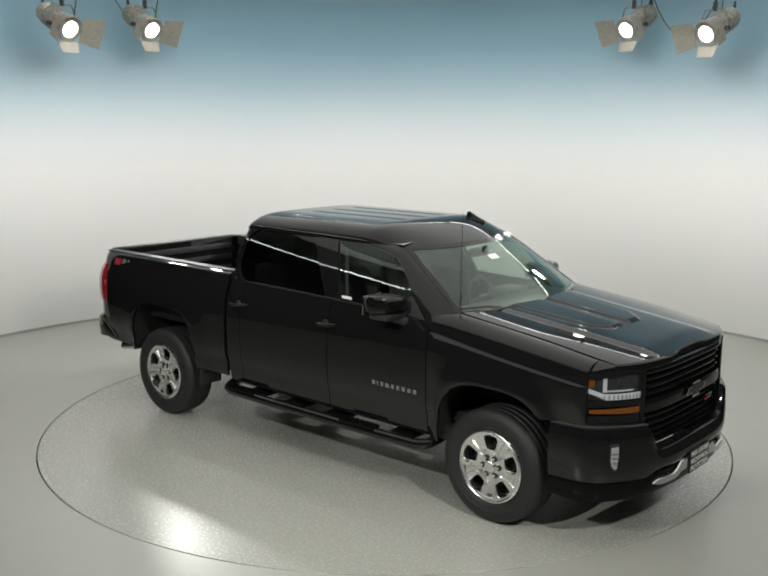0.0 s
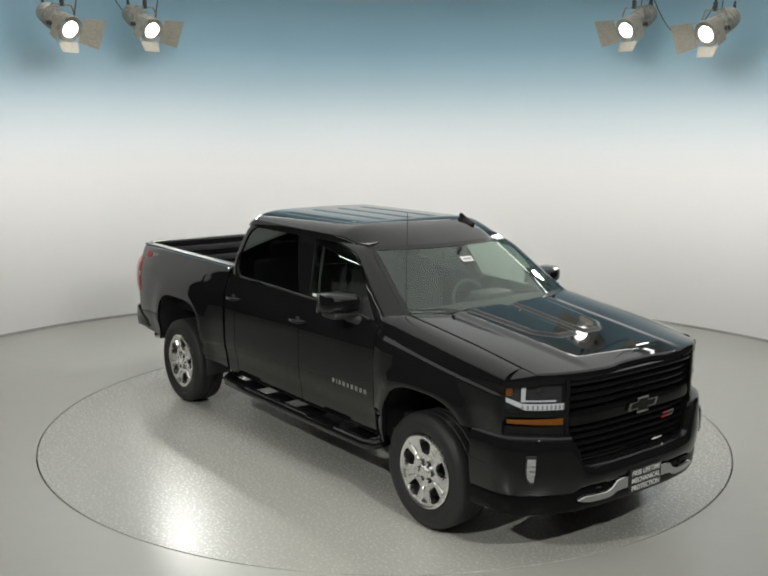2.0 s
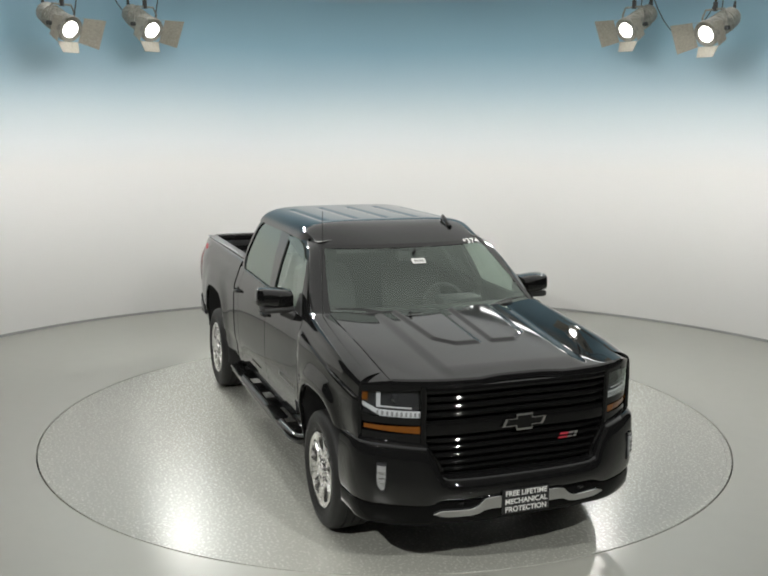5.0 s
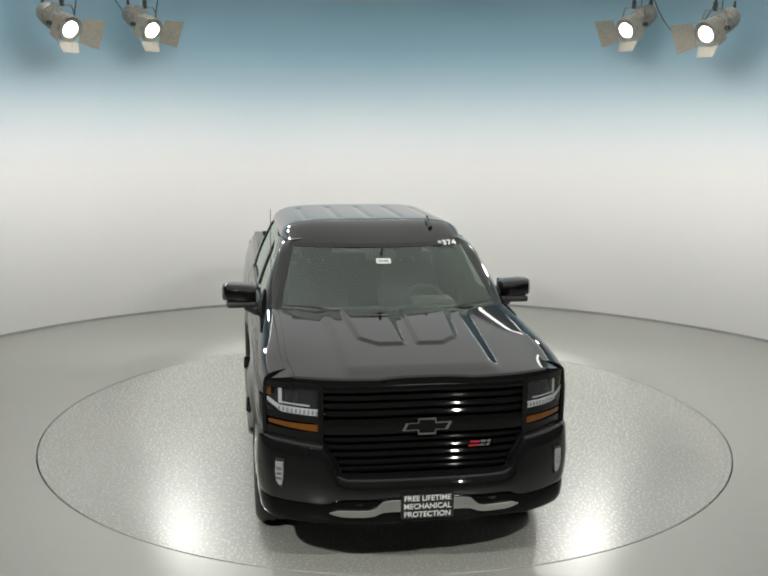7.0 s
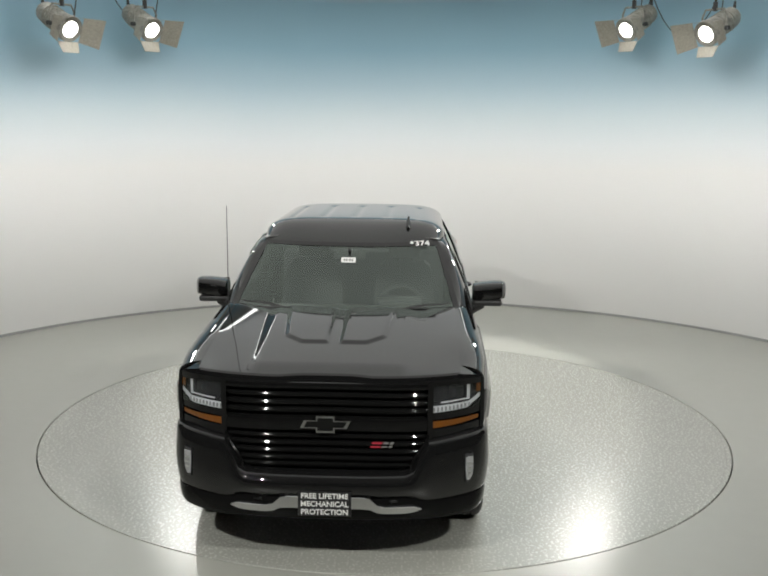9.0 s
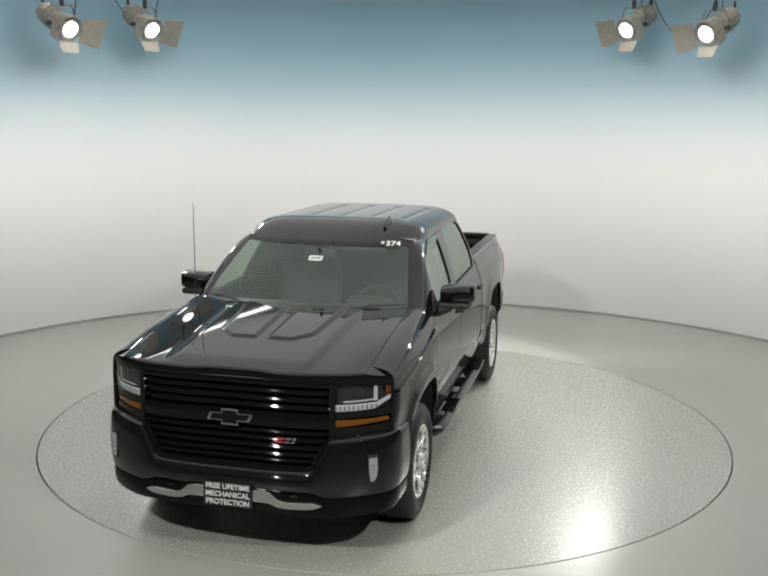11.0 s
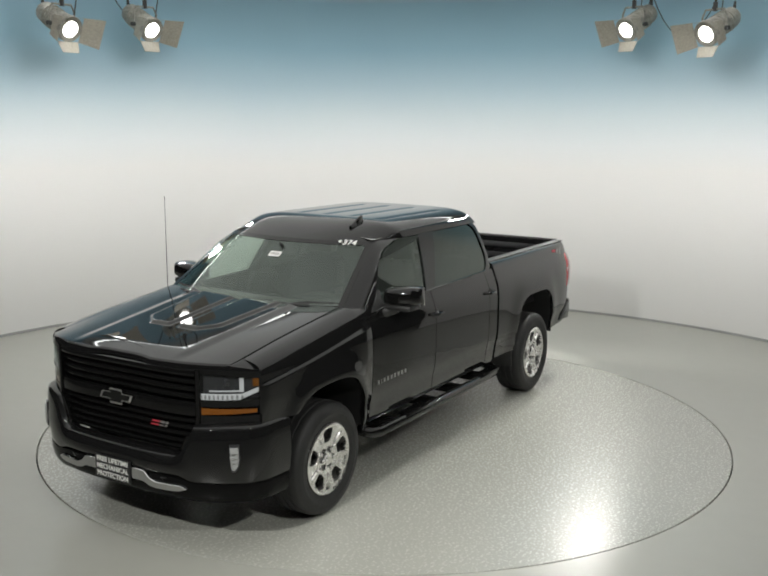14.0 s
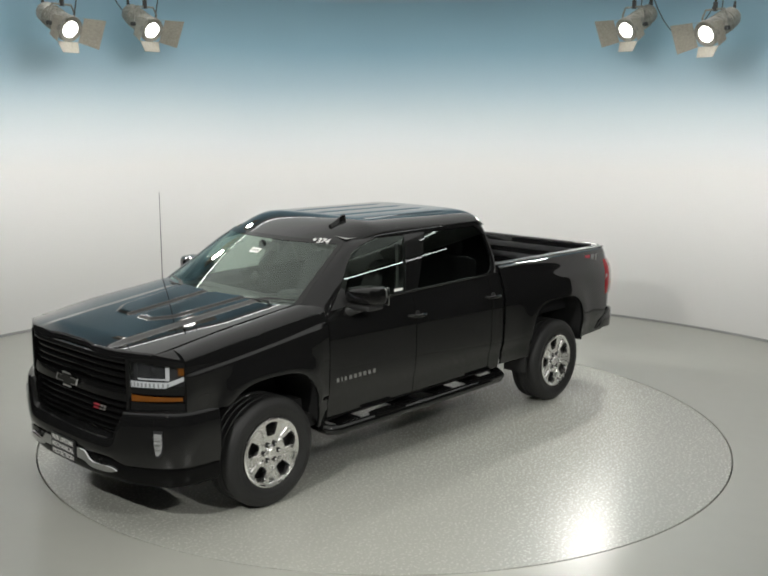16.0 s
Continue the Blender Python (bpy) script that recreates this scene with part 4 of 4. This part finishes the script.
def interior(T):
    part("cabin_floor", box(-0.88, 1.5, -0.88, 0.88, 0.46, 0.56), MATTE, T, smooth=False)
    rows = []
    for y in span(-0.80, 0.80, 13):
        rows.append([(1.52 - 0.1 * (y / 0.8) ** 2, y, 1.33), (1.30, y, 1.345), (1.10, y, 1.33), (0.98, y, 1.28), (0.93, y, 1.15), (0.98, y, 0.85), (1.05, y, 0.6)])
    part("dashboard", grid(rows), DASH, T)
    part("instrument_hood", box(0.92, 1.12, 0.22, 0.56, 1.30, 1.375, 0.03), DASH, T)
    c = Vector((0.78, 0.39, 1.24))
    tilt = Matrix.Rotation(radians(-24), 4, "Y")
    ring = [c + tilt @ Vector((0, 0.185 * math.cos(a), 0.185 * math.sin(a))) for a in span(0, 2 * math.pi, 33)]
    sw = part("steering_wheel", tube(ring, 0.016, sides=8, cap=False), DASH, T)
    part("wheel_hub", box(0.77, 0.83, 0.31, 0.47, 1.19, 1.28, 0.02), DASH, sw)
    for a in (0.0, math.pi, -math.pi / 2):
        part("wheel_spoke", tube([c, c + tilt @ Vector((0, 0.18 * math.cos(a), 0.18 * math.sin(a)))], 0.014, sides=6), DASH, sw)
    part("rear_view_mirror", box(0.98, 1.01, -0.12, 0.12, 1.665, 1.735, 0.012), MATTE, T)
    part("mirror_stem", tube([(1.07, 0, 1.75), (1.0, 0, 1.71)], 0.012, sides=6), MATTE, T)
    for y in (0.40, -0.40):
        seat = new("front_seat")
        seat.parent = T
        part("cushion", box(0.05, 0.58, y - 0.26, y + 0.26, 0.78, 0.95, 0.05), SEAT, seat)
        part("seat_base", box(0.08, 0.52, y - 0.22, y + 0.22, 0.55, 0.79, 0.02), MATTE, seat)
        bm = bmesh.new()
        rows = []
        for z, x, w in ((0.90, 0.10, 0.25), (1.1, 0.06, 0.26), (1.3, 0.0, 0.255), (1.46, -0.06, 0.22), (1.50, -0.08, 0.17)):
            rows.append([(x + dx, y + w * f, z) for f, dx in ((-1, -0.06), (-1, 0.06), (-0.6, 0.075), (0, 0.05), (0.6, 0.075), (1, 0.06), (1, -0.06), (0, -0.09))])
        grid(rows, bm, closed=True)
        part("backrest", bm, SEAT, seat)
        part("headrest", box(-0.14, -0.03, y - 0.14, y + 0.14, 1.52, 1.69, 0.04), SEAT, seat)
        for dy in (-0.06, 0.06):
            part("headrest_post", tube([(-0.085, y + dy, 1.46), (-0.085, y + dy, 1.54)], 0.007, sides=6), CHROME, seat)
    rs = new("rear_seat")
    rs.parent = T
    part("cushion", box(-0.62, -0.15, -0.75, 0.75, 0.80, 0.97, 0.05), SEAT, rs)
    part("backrest", box(-0.82, -0.66, -0.76, 0.76, 0.9, 1.50, 0.05), SEAT, rs)
    for y in (-0.45, 0.45):
        part("headrest", box(-0.83, -0.73, y - 0.13, y + 0.13, 1.50, 1.64, 0.03), SEAT, rs)


def bed(T):
    # inner walls with ribs, floor, front wall
    b = new("cargo_bed")
    b.parent = T
    part("bed_floor", box(-2.80, -0.96, -0.79, 0.79, 0.84, 0.88), LINER, b, smooth=False)
    for k in range(15):
        y = -0.70 + 0.1 * k
        part("floor_rib", box(-2.78, -0.99, y - 0.025, y + 0.025, 0.88, 0.892, 0.004, seg=1), LINER, b)
    for s in (1, -1):
        rows = []
        for x in span(-2.80, -0.96, 9):
            rows.append([(x, s * y, z) for y, z in ((0.785, 0.86), (0.785, 0.96), (0.765, 0.975), (0.765, 1.06), (0.785, 1.075), (0.785, 1.15), (0.765, 1.165), (0.765, 1.24), (0.785, 1.255), (0.785, 1.32), (0.770, 1.33), (0.770, 1.425), (0.83, 1.428))])
        part("bed_wall", grid(rows), LINER, b)
        part("rail_cap", box(-2.83, -0.955, min(s * 0.772, s * 0.862), max(s * 0.772, s * 0.862), 1.418, 1.430, 0.005), MATTE, b, "matte black bed rail cap")
    part("bed_front", box(-0.99, -0.945, -0.86, 0.86, 0.84, 1.415, 0.01), LINER, b)
    t = part("tailgate", box(-2.895, -2.83, -0.775, 0.775, 0.80, 1.42, 0.012), PAINT, T)
    for z in (0.95, 1.08, 1.21, 1.33):
        part("tailgate_rib", box(-2.832, -2.818, -0.70, 0.70, z - 0.03, z + 0.03, 0.006), LINER, t)
    part("gate_cap", box(-2.90, -2.825, -0.77, 0.77, 1.418, 1.432, 0.005), MATTE, t)
    # rear bumper with stepped corners
    rb = new("rear_bumper")
    rb.parent = T
    line = [(-3.0, y) for y in span(0, 0.70, 8)] + [(-2.99, 0.80), (-2.965, 0.88), (-2.92, 0.935), (-2.85, 0.957), (-2.70, 0.960), (-2.60, 0.955)]
    full = [(x, -y) for x, y in reversed(line)] + line[1:]
    def rprof(i, x, y):
        k = ease((-2.60 - x) / 0.22)
        zt, zb = 0.60 + 0.18 * k, 0.585 - 0.01 * k
        return [(0.10, zt), (0.012, zt), (0.0, zt - 0.012), (-0.004, (zt + zb) / 2), (0.004, zb + 0.006), (0.02, zb), (0.10, zb)]
    part("bumper_bar", strip(full, lambda i, x, y: [(o, z) for o, z in rprof(i, x, y)], 1), GLOSSBLACK, rb)
    part("hitch", box(-2.97, -2.6, -0.06, 0.06, 0.47, 0.57, 0.01), MATTE, rb)
    # frame, axles, shafts
    u = new("chassis")
    u.parent = T
    for s in (1, -1):
        part("frame_rail", box(-2.8, 2.55, min(s * 0.40, s * 0.50), max(s * 0.40, s * 0.50), 0.44, 0.60), MATTE, u, smooth=False)
    for x in (1.822, -1.822):
        part("axle", tube([(x, -0.75, 0.40), (x, -0.2, 0.40), (x, 0.0, 0.40), (x, 0.2, 0.40), (x, 0.75, 0.40)], [0.05, 0.05, 0.13, 0.05, 0.05], sides=12), MATTE, u)
    part("underbody", box(-2.75, 2.6, -0.78, 0.78, 0.58, 0.66), MATTE, u, smooth=False)
    part("engine_block", box(1.1, 2.4, -0.45, 0.45, 0.42, 0.95), MATTE, u, smooth=False)
    part("fuel_tank", box(-0.9, 0.5, 0.1, 0.75, 0.42, 0.60, 0.03), MATTE, u)
    part("exhaust", tube([(1.0, -0.3, 0.46), (-0.6, -0.35, 0.45), (-1.3, -0.45, 0.50), (-1.9, -0.62, 0.55), (-2.5, -0.72, 0.50), (-2.68, -0.84, 0.48)], 0.035, sides=10), SATIN, u)


turntable = studio()
pickup = build_truck()


# ---- stage lamps that hang before the wall ----
STEEL = mat("grey_lamp_body", (0.33, 0.32, 0.28), 0.45, 0.3, spread=0.6, scale=14)
BARN = mat("barn_door_metal", (0.40, 0.38, 0.32), 0.5, 0.2, spread=0.25, scale=20)
LENS = mat("lit_lens", (1.0, 0.98, 0.94), 0.3, emit=14.0)
ROD = mat("hanging_rod", (0.05, 0.05, 0.05), 0.5, spread=0.2, scale=30)


def stage_lamp(x, y, z, tx, ty, doors):
    """A theatre spot: round body, yoke, four barn doors; its lens at the origin looks along -z of its pose."""
    L = thing("stage_lamp", "grey theatre spotlight with open barn doors, lit", "spotlight", "stage lamps")
    L.matrix_basis = look((x, y, z), (tx, ty, AIM_Z))
    part("lens", lathe([(0.0005, -0.012), (0.052, -0.009), (0.078, 0.0), (0.096, 0.006)], "z", sides=40), LENS, L, "bright glowing lens")
    part("front_ring", lathe([(0.096, 0.012), (0.098, -0.004), (0.112, -0.010), (0.150, -0.008), (0.156, 0.0), (0.156, 0.05)], "z", sides=40), STEEL, L)
    body = part("housing", lathe([(0.150, 0.03), (0.140, 0.06), (0.138, 0.16), (0.130, 0.20), (0.128, 0.44), (0.118, 0.52), (0.10, 0.55), (0.0005, 0.56)], "z", sides=36), STEEL, L)
    for h in (0.22, 0.26, 0.30, 0.34, 0.38):
        part("cooling_fin", lathe([(0.118, h), (0.136, h + 0.004), (0.136, h + 0.010), (0.118, h + 0.014)], "z", sides=36), STEEL, body)
    part("cable_gland", tube([(0, 0.06, 0.54), (0, 0.08, 0.60), (0, 0.14, 0.64)], [0.025, 0.02, 0.012], sides=8), ROD, body)
    # barn doors, each folded to its own angle out of the lens's plane
    for a, w, d, fold in ((0, 0.15, 0.25 if doors[0] > 0 else 0.13, doors[0]), (180, 0.15, 0.25 if doors[1] > 0 else 0.13, doors[1]), (90, 0.13, 0.07, 70), (270, 0.14, 0.14, 50)):
        c, s = math.cos(radians(fold)), math.sin(radians(fold))
        k = 1.2 if d > 0.2 else 0.8
        q = [(-w, 0), (w, 0), (w * k, d), (-w * k, d)]
        turn = Matrix.Rotation(radians(a), 4, "Z") @ Matrix.Translation((0.146, 0, -0.006))
        bm = prism(q, lambda u, v, h: turn @ Vector((v * c + h * s, u, -v * s + h * c)), 0.004)
        part("barn_door", bm, BARN, L, smooth=False)
    # yoke, clamp and rod up to the ceiling: built upright in the world
    inv = L.matrix_basis.inverted()
    c = Vector((x, y, z)) - 0.16 * (Vector((tx, ty, AIM_Z)) - Vector((x, y, z))).normalized()
    ax = (L.matrix_basis.to_3x3() @ Vector((1, 0, 0))).normalized()
    pts = [c - ax * 0.165, c - ax * 0.17 + Vector((0, 0, 0.14)), c - ax * 0.13 + Vector((0, 0, 0.22)), c + ax * 0.13 + Vector((0, 0, 0.22)), c + ax * 0.17 + Vector((0, 0, 0.14)), c + ax * 0.165]
    part("yoke", tube([inv @ p for p in pts], 0.012, sides=8), STEEL, L)
    part("hanging_rod", tube([inv @ (c + Vector((0, 0, 0.21))), inv @ Vector((c.x, c.y, ROOM_TOP - 0.002))], 0.012, sides=8), ROD, L)
    for sg in (1, -1):
        part("tilt_knob", tube([inv @ (c + sg * ax * 0.16), inv @ (c + sg * ax * 0.205)], 0.026, sides=10), ROD, L)
    part("safety_cord", tube([inv @ (c + Vector((0.10, 0.12, 0.10))), inv @ (c + Vector((0.13, 0.14, 0.30))), inv @ Vector((c.x + 0.14, c.y + 0.15, ROOM_TOP - 0.002))], 0.007, sides=6), ROD, L)
    part("clamp", tube([inv @ (c + Vector((0, 0, 0.20))), inv @ (c + Vector((0, 0, 0.30)))], 0.028, sides=10), ROD, L)
    return L


for (x, y, z, tx, ty), doors in zip(FIXTURES, ((-80, 24), (-80, 16), (16, -80), (28, -80))):
    stage_lamp(x, y, z, tx, ty, doors)


def hanging_cable(points):
    c = thing("power_cable", "thin black power cable hanging between stage lamps", "cable")
    part("cord", tube(points, 0.007, sides=6), ROD, c)
    return c


def sag(a, b, drop, n=13):
    """Points of a cable that hangs between two places."""
    a, b = Vector(a), Vector(b)
    return [a.lerp(b, u) - Vector((0, 0, drop * 4 * u * (1 - u))) for u in [k / (n - 1) for k in range(n)]]


hanging_cable(sag((3.30, 4.45, ROOM_TOP), (4.10, 3.45, ROOM_TOP), 0.86))
hanging_cable(sag((3.42, 4.35, ROOM_TOP), (3.34, 4.42, 4.02), 0.0))
hanging_cable(sag((-3.62, 3.9, ROOM_TOP), (-3.42, 4.3, 4.05), 0.05))


def motions():
    OFF = pose(0.163, -0.232, 0)
    rows_t, rows_p = [], []
    for k in range(33):
        t = 0.5 * k
        s = (t - 8) / 8
        a = -86.5395 - 46.2381 * s - 0.0923 * s * s + 0.2107 * s ** 3
        rows_p.append((t, pose(0, 0, 0, 0, 0, a) @ OFF))
        rows_t.append((t, pose(0, 0, 0, 0, 0, a)))
    walk(pickup, rows_p)
    walk(turntable, rows_t)


motions()
